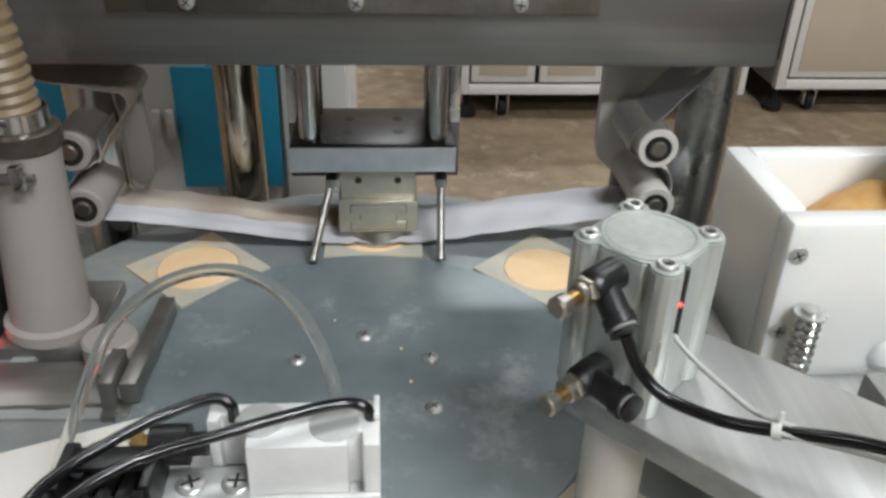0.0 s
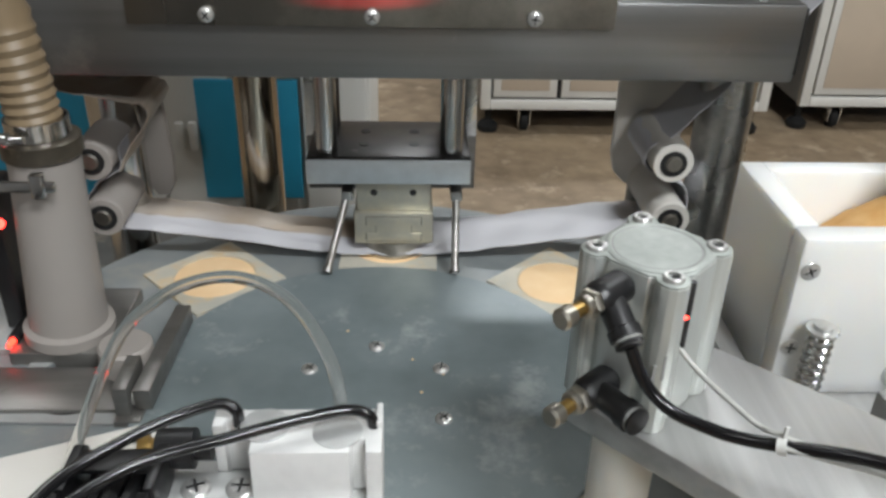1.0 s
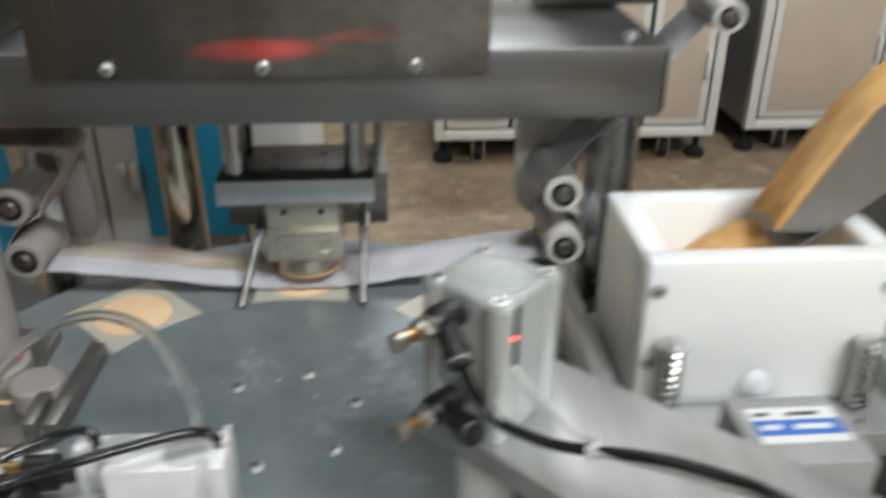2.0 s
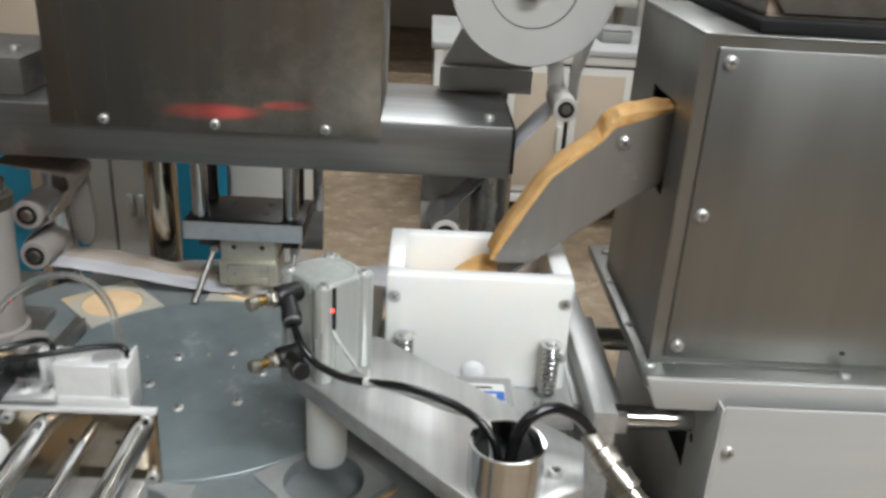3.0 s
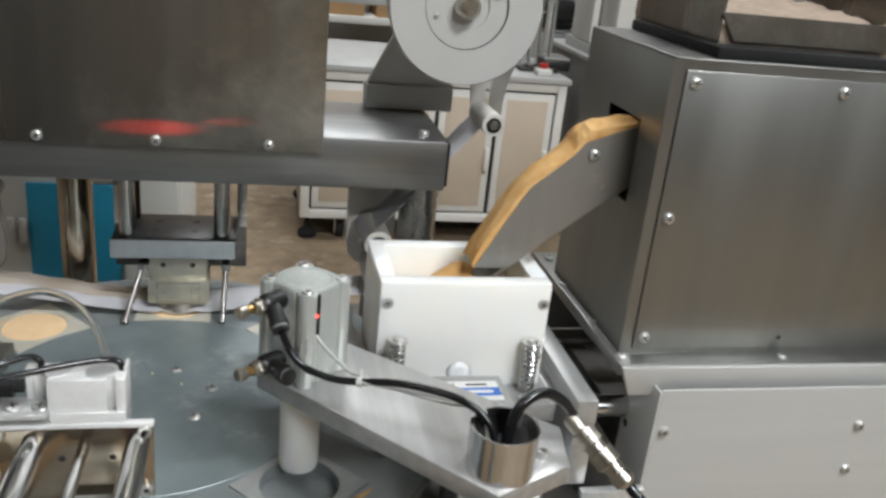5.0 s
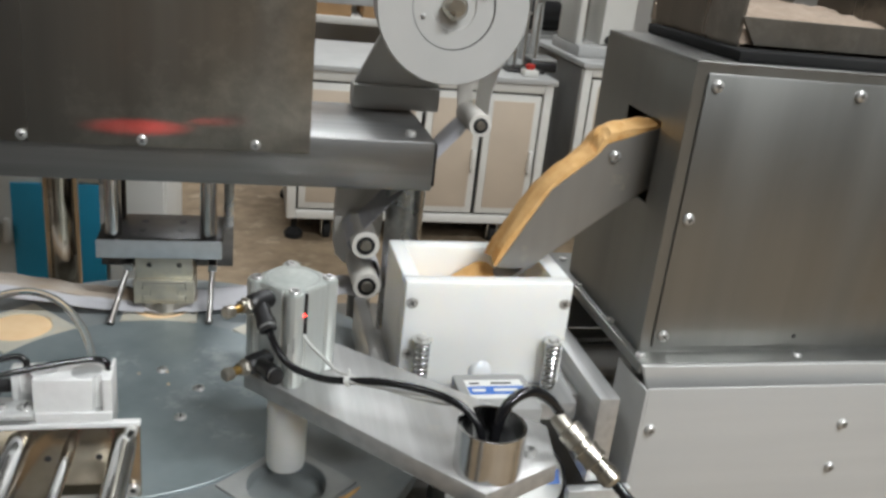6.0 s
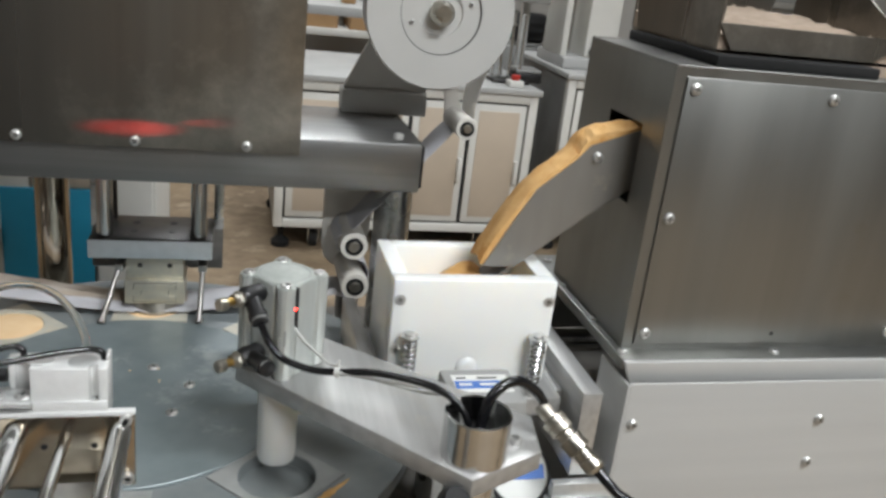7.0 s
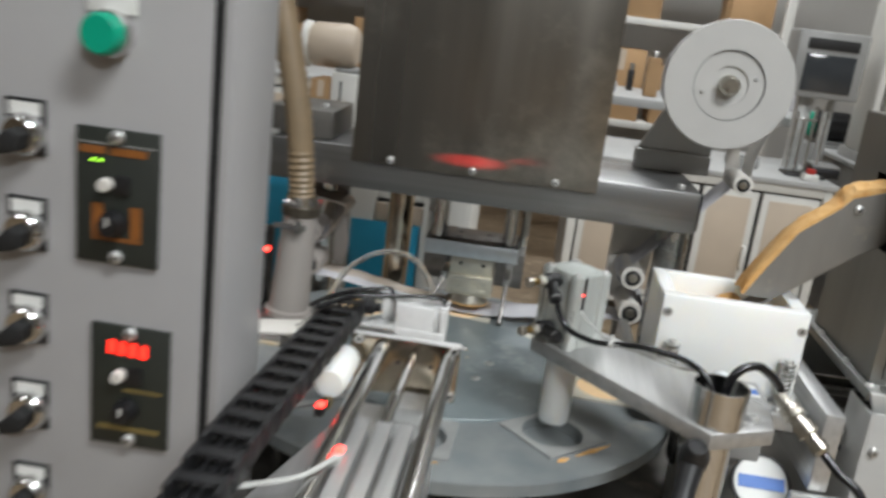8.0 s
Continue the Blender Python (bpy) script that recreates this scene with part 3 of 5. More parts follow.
def roller(parent, x, z, r, y0, y1, look_of="roller"):
    ob = part("roller", turned((x, y0, z), (x, y1, z), ((0, r * 0.62), (0.0, r * 0.95), (0.012, r), (0.99, r), (1, r * 0.9)), 28), M[look_of], parent)
    part("bearing", turned((x, y0 - 0.001, z), (x, y0 + 0.004, z), ((0, r * 0.66), (0.4, r * 0.66), (0.4, r * 0.5), (1, r * 0.5)), 20), M["recess"], ob)
    part("axle_end", turned((x, y0 - 0.003, z), (x, y0 + 0.003, z), ((0, r * 0.34), (0.3, r * 0.42), (1, r * 0.42)), 16), M["nickel"], ob)
    return ob


right = thing("film_bracket", "off-white roller bracket hanging from the crossbeam", "bracket", 0.24, 0.74, 0.76, "film brackets")
plate_r = [(0.218, 0.7635), (0.218, 0.65), (0.222, 0.632), (0.232, 0.622), (0.25, 0.612), (0.272, 0.612), (0.280, 0.668), (0.286, 0.7635)]
part("bracket_plate", prism(plate_r, 0.732, 0.742, "y", 0.001), M["white_paint"], right)
roller(right, 0.248, 0.679, 0.0172, 0.645, 0.7318)
roller(right, 0.253, 0.6255, 0.0172, 0.645, 0.7318)
left = thing("film_bracket", "off-white roller bracket with shade painted in as grey", "bracket", -0.22, 0.74, 0.76, "film brackets")
plate_l = [(-0.262, 0.7635), (-0.250, 0.668), (-0.232, 0.641), (-0.208, 0.606), (-0.198, 0.606), (-0.192, 0.618), (-0.190, 0.64), (-0.194, 0.70), (-0.194, 0.7635)]
# left bracket and rollers: darker than the right pair, shade painted in
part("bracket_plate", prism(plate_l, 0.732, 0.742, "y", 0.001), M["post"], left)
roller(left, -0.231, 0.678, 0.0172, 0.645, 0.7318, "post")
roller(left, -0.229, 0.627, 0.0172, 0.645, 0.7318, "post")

strip = [(-0.2125, 0.685), (-0.2145, 0.665), (-0.234, 0.652), (-0.2475, 0.633), (-0.2425, 0.6155), (-0.229, 0.6092), (-0.195, 0.6065), (-0.13, 0.598), (-0.06, 0.587), (-0.02, 0.5835), (0.014, 0.5830), (0.05, 0.5835), (0.09, 0.588), (0.16, 0.598), (0.225, 0.6065), (0.252, 0.608), (0.2705, 0.6255), (0.2655, 0.652), (0.232, 0.668), (0.231, 0.686), (0.252, 0.70), (0.285, 0.737), (0.327, 0.785), (0.362, 0.826)]
film_strip = thing("film_strip", "white plastic film strip running under the die", "film", 0.0, 0.69, 0.583)
part("film", band(strip[11:], 0.660, 0.722, 0.0008, 0.0022), M["film"], film_strip)
part("stained_film", band(strip[:12], 0.660, 0.688, 0.0008, 0.0022), M["film"], film_strip)
part("stained_film", band(strip[:12], 0.6882, 0.722, 0.0008, 0.0022), M["film_used"], film_strip, "brownish back edge of the film")
part("used_film", band([(-0.2125, 0.664), (-0.203, 0.683), (-0.1885, 0.702), (-0.182, 0.714), (-0.186, 0.7225), (-0.205, 0.727), (-0.230, 0.731), (-0.264, 0.737)], 0.655, 0.722, 0.0008, 0.002), M["film_used"], film_strip, "brownish film folded over the roller")

reel = thing("film_reel", "translucent white film reel on a steel stand", "reel", 0.29, 0.71, 0.8225)
part("stand_base", box(0.234, 0.345, 0.752, 0.784, 0.8225, 0.852, 0.002), M["stand"], reel)
part("gusset", prism([(0.236, 0.8522), (0.345, 0.8522), (0.345, 0.99), (0.305, 0.99), (0.286, 0.955)], 0.762, 0.772, "y", 0.001), M["stand"], reel, "grey sheet steel gusset")
RC = (0.322, 0.966)
roll = part("roll", turned((RC[0], 0.63, RC[1]), (RC[0], 0.695, RC[1]), ((0, 0.046), (0, 0.079), (1, 0.079), (1, 0.046)), 64, True), M["film"], reel)
part("flange", turned((RC[0], 0.6245, RC[1]), (RC[0], 0.6295, RC[1]), ((0, 0.0465), (0, 0.084), (0.3, 0.085), (1, 0.085), (1, 0.0465)), 72, True), M["reel"], reel, "milky reel flange")
hub = part("hub", turned((RC[0], 0.6275, RC[1]), (RC[0], 0.70, RC[1]), ((0.15, 0.0235), (0, 0.0255), (0, 0.0455), (1, 0.0455)), 48), M["reel"], reel)
part("gap_ring", turned((RC[0], 0.6262, RC[1]), (RC[0], 0.6275, RC[1]), ((0, 0.0455), (0, 0.0470), (1, 0.0470), (1, 0.0455)), 48, True), M["recess"], hub)
part("axle", turned((RC[0], 0.612, RC[1]), (RC[0], 0.7618, RC[1]), ((0, 0.009), (0.04, 0.0135), (0.14, 0.0135), (0.145, 0.0135), (1, 0.0135)), 32), M["nickel"], hub)
part("core_plug", turned((RC[0], 0.630, RC[1]), (RC[0], 0.634, RC[1]), ((0, 0.0136), (0, 0.0262), (1, 0.0262), (1, 0.0136)), 40, True), M["reel"], hub)
for a in (20, 200):
    screw(hub, RC[0] + 0.035 * math.cos(math.radians(a)), 0.627, RC[1] + 0.035 * math.sin(math.radians(a)), "-y", 0.0028)
part("dancer_arm", prism([(0.351, 0.905), (0.366, 0.905), (0.379, 0.836), (0.376, 0.826), (0.362, 0.826), (0.358, 0.836)], 0.702, 0.708, "y", 0.001), M["white_paint"], reel)
part("arm_link", box(0.335, 0.366, 0.702, 0.708, 0.895, 0.965, 0.001), M["white_paint"], reel)
roller(reel, 0.369, 0.836, 0.0135, 0.632, 0.7018)
part("loose_film", band([(0.402, 0.955), (0.397, 0.915), (0.3855, 0.87), (0.3832, 0.838), (0.371, 0.8215), (0.362, 0.826)], 0.66, 0.722, 0.0006, 0.001), M["clear_film"], reel, "clear film running off the reel")

blk = thing("bearing_block", "grimy dark steel block bolted on the crossbeam", "block", -0.255, 0.69, 0.8222)
part("block", box(-0.300, -0.205, 0.625, 0.76, 0.8222, 0.862, 0.002), M["base"], blk)
screw(blk, -0.28, 0.66, 0.862, "z", 0.006, True)
screw(blk, -0.225, 0.66, 0.862, "z", 0.006, True)

# ---- stamping cylinder on its arm ----
ZC = 0.681
arm = thing("support_arm", "milled aluminium arm carrying the pneumatic cylinder", "arm", 0.281, 0.2, 0.47)
part("arm_plate", prism([(0.106, 0.345), (0.147, 0.388), (0.187, 0.396), (0.345, 0.250), (0.336, 0.199), (0.272, 0.167)], 0.665, ZC, "z", 0.0012), M["alu_plate"], arm)
part("post", rod((0.281, 0.2, 0.47), (0.281, 0.2, 0.6648), 0.02, 28), M["chrome"], arm)
part("hollow_post_top", pipe((0.281, 0.2, ZC), (0.281, 0.2, 0.717), 0.0255, 0.0022, 40), M["chrome"], arm)
part("post_bore", turned((0.281, 0.2, ZC + 0.001), (0.281, 0.2, ZC + 0.003), ((0, 0.022), (1, 0.022)), 24), M["recess"], arm)
screw(arm, 0.318, 0.212, ZC, "z", 0.0055, True)
lever = part("clamp_lever", turned((0.262, 0.172, 0.65), (0.235, 0.09, 0.60), ((0, 0.012), (0.3, 0.010), (1, 0.009)), 16), M["black"], arm, "black plastic clamp lever")
part("lever_knob", turned((0.262, 0.178, 0.640), (0.262, 0.166, 0.668), ((0, 0.011), (0.3, 0.014), (0.7, 0.014), (1, 0.009)), 18), M["black"], lever)

AX, AY = 0.1446, 0.350
ZT = 0.7645
cylinder = thing("pneumatic_cylinder", "square aluminium pneumatic cylinder with brass speed valves", "cylinder", AX, AY, ZC)
D = 0.0290


def barrel_outline(grow=0.0):
    """Four round lugs on the axes with flat faces between them, and a shallow switch groove on each side of every lug."""
    out = []
    for k in range(4):
        a = math.radians(90 + 90 * k)
        ux, uy = math.cos(a), math.sin(a)
        vx, vy = -uy, ux
        r = 0.0080 + grow
        for j in range(9):
            b = math.radians(-112 + 28 * j)
            out.append((AX + ux * (D + r * math.cos(b)) + vx * r * math.sin(b), AY + uy * (D + r * math.cos(b)) + vy * r * math.sin(b)))
        wx, wy = (ux + vx) * 0.7071, (uy + vy) * 0.7071
        tx, ty = (vx - ux) * 0.7071, (vy - uy) * 0.7071
        for s, h in ((-0.0138, 0.0242), (-0.0118, 0.0242), (-0.0108, 0.0256), (0.0108, 0.0256), (0.0118, 0.0242), (0.0138, 0.0242)):
            out.append((AX + wx * (h + grow) + tx * s, AY + wy * (h + grow) + ty * s))
    return out


part("barrel", prism(barrel_outline(), ZC + 0.0003, ZT - 0.0012, "z", 0.0004), M["cyl"], cylinder)
part("end_face", prism(barrel_outline(-0.0004), ZT - 0.0011, ZT, "z", 0.0003), M["cap"], cylinder, "dull flat end face")
part("end_cap", turned((AX, AY, ZT - 0.0005), (AX, AY, ZT + 0.0013), ((0, 0.0248), (0.5, 0.0248), (0.75, 0.0240), (0.8, 0.0222), (0.55, 0.0216), (0.6, 0.0205)), 48), M["cap"], cylinder, "dull round end cap in its bore")
part("cap_groove", turned((AX, AY, ZT + 0.0003), (AX, AY, ZT + 0.0007), ((0, 0.0208), (0, 0.0217), (1, 0.0217), (1, 0.0208)), 48, True), M["grey_paint"], cylinder)
for k in range(4):
    a = math.radians(90 * k)
    screw(cylinder, AX + D * math.cos(a), AY + D * math.sin(a), ZT - 0.0002, "z", 0.0050, True, tall=0.5)
part("plunger", turned((AX, AY, 0.6648), (AX, AY, 0.583), ((0, 0.0178), (0.93, 0.0175), (1, 0.0165)), 32), M["white_plastic"], cylinder, "white plastic stamping plunger")
# reed switch in the groove beside the front corner
sw = part("reed_switch", rod((0.1534, 0.3205, 0.728), (0.1534, 0.3205, 0.7640), 0.0019, 10), M["black"], cylinder)
part("indicator", turned((0.1524, 0.3180, 0.7455), (0.1531, 0.3196, 0.7455), ((0, 0.0006), (0.5, 0.0011), (1, 0.0012)), 12), M["led_red"], sw, "glowing red indicator")
for z0, z1, dx in ((0.708, 0.722, 0.0), (0.714, 0.728, 0.0042)):
    part("label_mark", box(AX - 0.0050 + dx, AX - 0.0036 + dx, AY - D - 0.0080, AY - D - 0.0058, z0, z1), M["grey_paint"], cylinder)


def speed_valve(z, down, reach):
    """A black elbow screwed into the flat face, with a nickel nut, a brass needle and a knurled knob."""
    d = Vector((-0.74, -0.67, 0.02)).normalized()
    root = Vector((AX - 0.0186, AY - 0.0170, z))
    v = part("speed_valve", turned(root, root + d * 0.0235, ((0, 0.0062), (0.10, 0.0062), (0.12, 0.0080), (0.82, 0.0082), (0.92, 0.0074), (1, 0.0062)), 24), M["black"], cylinder)
    a = root + d * 0.0236
    part("lock_nut", turned(a, a + d * 0.0045, ((0, 0.0066), (0.2, 0.0072), (0.8, 0.0072), (1, 0.0064)), 6), M["nickel"], v)
    part("lock_collar", turned(a + d * 0.0046, a + d * 0.0085, ((0, 0.0056), (0.8, 0.0056), (1, 0.0048)), 18), M["nickel"], v)
    part("needle", turned(a + d * 0.0086, a + d * 0.0155, ((0, 0.0036), (1, 0.0036)), 14), M["brass"], v, "brass needle stem")
    part("knob", turned(a + d * 0.0156, a + d * 0.0236, ((0, 0.0044), (0.12, 0.0052), (0.85, 0.0052), (1, 0.0042)), 20), M["nickel"], v)
    b = root + d * 0.013
    e = Vector(down).normalized()
    part("tube_socket", turned(b, b + e * reach, ((0, 0.0062), (0.3, 0.0068), (0.78, 0.0068), (0.8, 0.0078), (1, 0.0078)), 20), M["black"], v)
    part("release_ring", turned(b + e * (reach + 0.0001), b + e * (reach + 0.0022), ((0, 0.0064), (0.7, 0.0068), (1, 0.0046)), 20), M["grey_paint"], v)
    part("release_lip", turned(b + e * (reach + 0.0023), b + e * (reach + 0.0045), ((0, 0.0068), (0.7, 0.0070), (1, 0.0056)), 20), M["black"], v)
    return b + e * (reach + 0.004)


out_u = speed_valve(0.7550, (0.30, -0.77, -0.57), 0.0225)
speed_valve(0.7005, (0.50, -0.865, 0.03), 0.0265)
air = thing("air_tube", "black polyurethane air tube tied along the arm", "tube", 0.18, 0.26, ZC)
part("tube", cable([out_u, (0.1318, 0.2996, 0.7240), (0.1428, 0.2927, 0.7137), (0.1585, 0.2829, 0.7110), (0.170, 0.2760, 0.7115), (0.184, 0.2672, 0.7151), (0.208, 0.251, 0.7232), (0.231, 0.2356, 0.7263), (0.2497, 0.223, 0.7260), (0.265, 0.2127, 0.7200), (0.2745, 0.2057, 0.7075), (0.277, 0.2035, 0.686)], 0.0030), M["black_gloss"], air)
part("tie", turned((0.1825, 0.2682, 0.7147), (0.1857, 0.2661, 0.7157), ((0, 0.0042), (1, 0.0042)), 12), M["print_white"], air, "white cable tie")
part("tie_tail", box(0.1832, 0.1850, 0.2668, 0.2678, 0.7185, 0.7255), M["print_white"], air)
wire = thing("sensor_wire", "thin pale sensor wire lying along the arm", "wire", 0.18, 0.27, ZC)
part("wire", cable([(0.1534, 0.3205, 0.730), (0.1536, 0.3180, 0.7270), (0.1604, 0.306, 0.7222), (0.1704, 0.2893, 0.7187), (0.1776, 0.2775, 0.7170), (0.1838, 0.2690, 0.7192), (0.215, 0.2525, 0.7150), (0.245, 0.238, 0.7130), (0.262, 0.226, 0.717), (0.268, 0.217, 0.717), (0.272, 0.208, 0.704), (0.273, 0.206, 0.688)], 0.0013, 8), M["grey_wire"], wire)
part("second_wire", cable([(0.184, 0.2640, 0.7165), (0.22, 0.2455, 0.7180), (0.25, 0.2325, 0.7185), (0.265, 0.222, 0.719), (0.2705, 0.214, 0.716), (0.2725, 0.207, 0.689)], 0.0012, 8), M["grey_wire"], wire)
lead = thing("round_connector", "nickel round connector on a black cable", "connector", 0.35, 0.18, ZC)
part("cable", cable([(0.283, 0.2, 0.685), (0.286, 0.203, 0.715), (0.296, 0.208, 0.731), (0.313, 0.214, 0.735), (0.331, 0.22, 0.723), (0.342, 0.2235, 0.7095)], 0.0042), M["black_gloss"], lead)
CA, CB = Vector((0.339, 0.2245, 0.7075)), Vector((0.378, 0.184, 0.672))
part("plug", turned(CA, CB, ((0, 0.005), (0.05, 0.0066), (0.2, 0.0066), (0.22, 0.0102), (0.30, 0.0102), (0.31, 0.0094), (0.40, 0.0102), (0.42, 0.0078), (0.5, 0.0078), (0.51, 0.0104), (0.60, 0.0096), (0.69, 0.0104), (0.71, 0.0074), (0.82, 0.0074), (0.83, 0.0084), (0.95, 0.0084), (1, 0.0055)), 24), M["nickel"], lead)
part("cable", cable([CB, CB + (CB - CA) * 0.3, (0.410, 0.160, 0.645), (0.418, 0.150, 0.60), (0.40, 0.135, 0.54), (0.36, 0.12, 0.48), (0.33, 0.11, 0.4745)], 0.0042), M["black_gloss"], lead)

# ---- powder feeder, which slides along its shafts ----
feeder = thing("powder_feeder", "steel powder feeder with chute and white hopper on slide shafts", "powder feeder", 0.55, 0.48, 0.6)
hopper = part("hopper", box(0.2545, 0.424, 0.42, 0.438, 0.618, 0.731, 0.0025), M["white_plastic"], feeder, "milky white plastic hopper")
part("side_wall", box(0.2545, 0.2705, 0.4383, 0.532, 0.618, 0.731, 0.0015), M["white_plastic"], hopper)
part("side_wall", box(0.406, 0.424, 0.4383, 0.532, 0.618, 0.731, 0.0015), M["white_plastic"], hopper)
part("back_wall", box(0.2702, 0.4058, 0.516, 0.532, 0.618, 0.731, 0.0015), M["white_plastic"], hopper)
part("hopper_floor", box(0.2702, 0.4058, 0.4382, 0.5158, 0.618, 0.626), M["white_plastic"], hopper)


def heap(x0, x1, y0, y1, z0, peak, px, py, spread, rough=0.0022, n=34, seed=0.0):
    bm = bmesh.new()
    grid = []
    for i in range(n + 1):
        row = []
        for j in range(n + 1):
            x, y = x0 + (x1 - x0) * i / n, y0 + (y1 - y0) * j / n
            d = ((x - px) ** 2 + (y - py) ** 2) / spread ** 2
            z = z0 + peak * math.exp(-d) + rough * noise.fractal((x * 55, y * 55, seed), 1.0, 2.0, 4)
            row.append(bm.verts.new((x, y, z)))
        grid.append(row)
    for i in range(n):
        for j in range(n):
            bm.faces.new((grid[i][j], grid[i + 1][j], grid[i + 1][j + 1], grid[i][j + 1])).smooth = True
    rim = [e for e in bm.edges if e.is_boundary]
    ext = bmesh.ops.extrude_edge_only(bm, edges=rim)
    for v in ext["geom"]:
        if isinstance(v, bmesh.types.BMVert):
            v.co.z = z0 - 0.03
    bmesh.ops.recalc_face_normals(bm, faces=bm.faces)
    return bm


part("powder_fill", heap(0.2703, 0.4057, 0.4383, 0.5157, 0.672, 0.050, 0.347, 0.492, 0.040), M["powder_loose"], hopper, "ochre powder piled inside the hopper")
for x, z in ((0.262, 0.7095), (0.417, 0.7085), (0.262, 0.655), (0.417, 0.652)):
    screw(hopper, x, 0.4201, z, "-y", 0.0058, tall=0.3)
part("outlet_boss", turned((0.338, 0.4155, 0.634), (0.338, 0.4198, 0.634), ((0, 0.006), (0.3, 0.0095), (1, 0.0120)), 28), M["white_plastic"], hopper)


def spring_bolt(x, y, z0, z1):
    b = part("spring_bolt", joined(rod((x, y, z0), (x, y, z1), 0.003, 12), turned((x, y, z1 - 0.0015), (x, y, z1 + 0.004), ((0, 0.0098), (0.28, 0.0098), (0.3, 0.0058), (0.8, 0.0058), (1, 0.003)), 20)), M["screw"], feeder)
    turns = 9
    pts = [(x + 0.0070 * math.cos(a), y + 0.0070 * math.sin(a), z0 + (z1 - 0.003 - z0) * k / (turns * 10)) for k, a in ((k, 2 * math.pi * k / 10) for k in range(turns * 10 + 1))]
    part("spring", cable(pts, 0.0016, 6, 1), M["chrome"], b)


spring_bolt(0.2735, 0.4095, 0.6185, 0.676)
spring_bolt(0.4075, 0.4095, 0.6185, 0.673)
part("carriage_plate", box(0.246, 0.432, 0.383, 0.545, 0.598, 0.6178, 0.0012), M["alu_plate"], feeder)
for x in (0.281, 0.40):
    screw(feeder, x, 0.39, 0.6178, "z", 0.0055, True)
part("side_plate", box(0.4405, 0.4615, 0.352, 0.60, 0.545, 0.640, 0.001), M["alu_plate"], feeder)
screw(feeder, 0.4405, 0.43, 0.61, "-x", 0.005, True)
part("left_side_plate", box(0.232, 0.2455, 0.44, 0.60, 0.584, 0.632, 0.001), M["alu_plate"], feeder)
part("link_plate", box(0.4617, 0.486, 0.40, 0.60, 0.585, 0.604, 0.001), M["alu_plate"], feeder)
part("bridge_plate", box(0.4322, 0.4403, 0.40, 0.54, 0.599, 0.617, 0.001), M["alu_plate"], feeder)
SIDE = [(0.3515, 0.7345), (0.3782, 0.7835), (0.398, 0.8175), (0.4375, 0.8520), (0.4482, 0.8655), (0.4960, 0.8830), (0.505, 0.886), (0.505, 0.828), (0.489, 0.8165), (0.464, 0.799), (0.3815, 0.7340), (0.3655, 0.7335)]
chute = part("chute", prism(SIDE, 0.4515, 0.4535, "y"), M["chute"], feeder, "bent steel sheet chute")
part("back_side", prism(SIDE, 0.4905, 0.4925, "y"), M["chute"], chute)
part("chute_floor", prism([(0.3590, 0.7145), (0.3615, 0.7138), (0.3835, 0.7310), (0.464, 0.7960), (0.490, 0.8140), (0.505, 0.8250), (0.505, 0.8275), (0.489, 0.8162), (0.4635, 0.7985), (0.381, 0.7336)], 0.4537, 0.4903, "y"), M["chute"], chute)
screw(chute, 0.457, 0.4515, 0.854, "-y", 0.0058)


def chute_powder():
    """Powder lying in the chute, its crest a little above the sheet edges, uneven."""
    bm = bmesh.new()
    crest = smooth_path([(0.3485, 0, 0.7390), (0.3530, 0, 0.7520), (0.3640, 0, 0.7720), (0.380, 0, 0.7990), (0.3955, 0, 0.8230), (0.415, 0, 0.8415), (0.4355, 0, 0.8590), (0.4420, 0, 0.8720), (0.450, 0, 0.8790), (0.475, 0, 0.8860), (0.503, 0, 0.8900)], 7)
    rows = []
    n = 14
    for i, p in enumerate(crest):
        row = []
        for k in range(n + 1):
            y = 0.4536 + (0.4904 - 0.4536) * k / n
            s = math.sin(math.pi * (0.12 + 0.88 * k / n))
            w = noise.fractal((p.x * 60, y * 60, 4.0), 1.0, 2.0, 5) * 0.0030
            low = max(0.7335, p.z - 0.03)
            top = p.z - 0.006 + 0.007 * s + w
            if p.x > 0.437 and p.x < 0.449 and k < 8:
                top -= 0.004 + 0.003 * noise.noise((p.x * 300, y * 140, 1))
            row.append((bm.verts.new((p.x, y, top)), bm.verts.new((p.x + 0.012, y, low))))
        rows.append(row)
    for r0, r1 in zip(rows, rows[1:]):
        for k in range(n):
            bm.faces.new((r0[k][0], r1[k][0], r1[k + 1][0], r0[k + 1][0])).smooth = True
        for k in (0, n):
            bm.faces.new((r0[k][0], r0[k][1], r1[k][1], r1[k][0]))
    for k in range(n):
        bm.faces.new((rows[0][k][0], rows[0][k + 1][0], rows[0][k + 1][1], rows[0][k][1]))
    bmesh.ops.recalc_face_normals(bm, faces=bm.faces)
    return bm


part("powder_bed", chute_powder(), M["powder_loose"], chute, "thick ochre powder sliding down the chute")

BX, BY, BZ0, BZ1, BR = 0.494, 0.396, 0.668, 0.957, 0.93


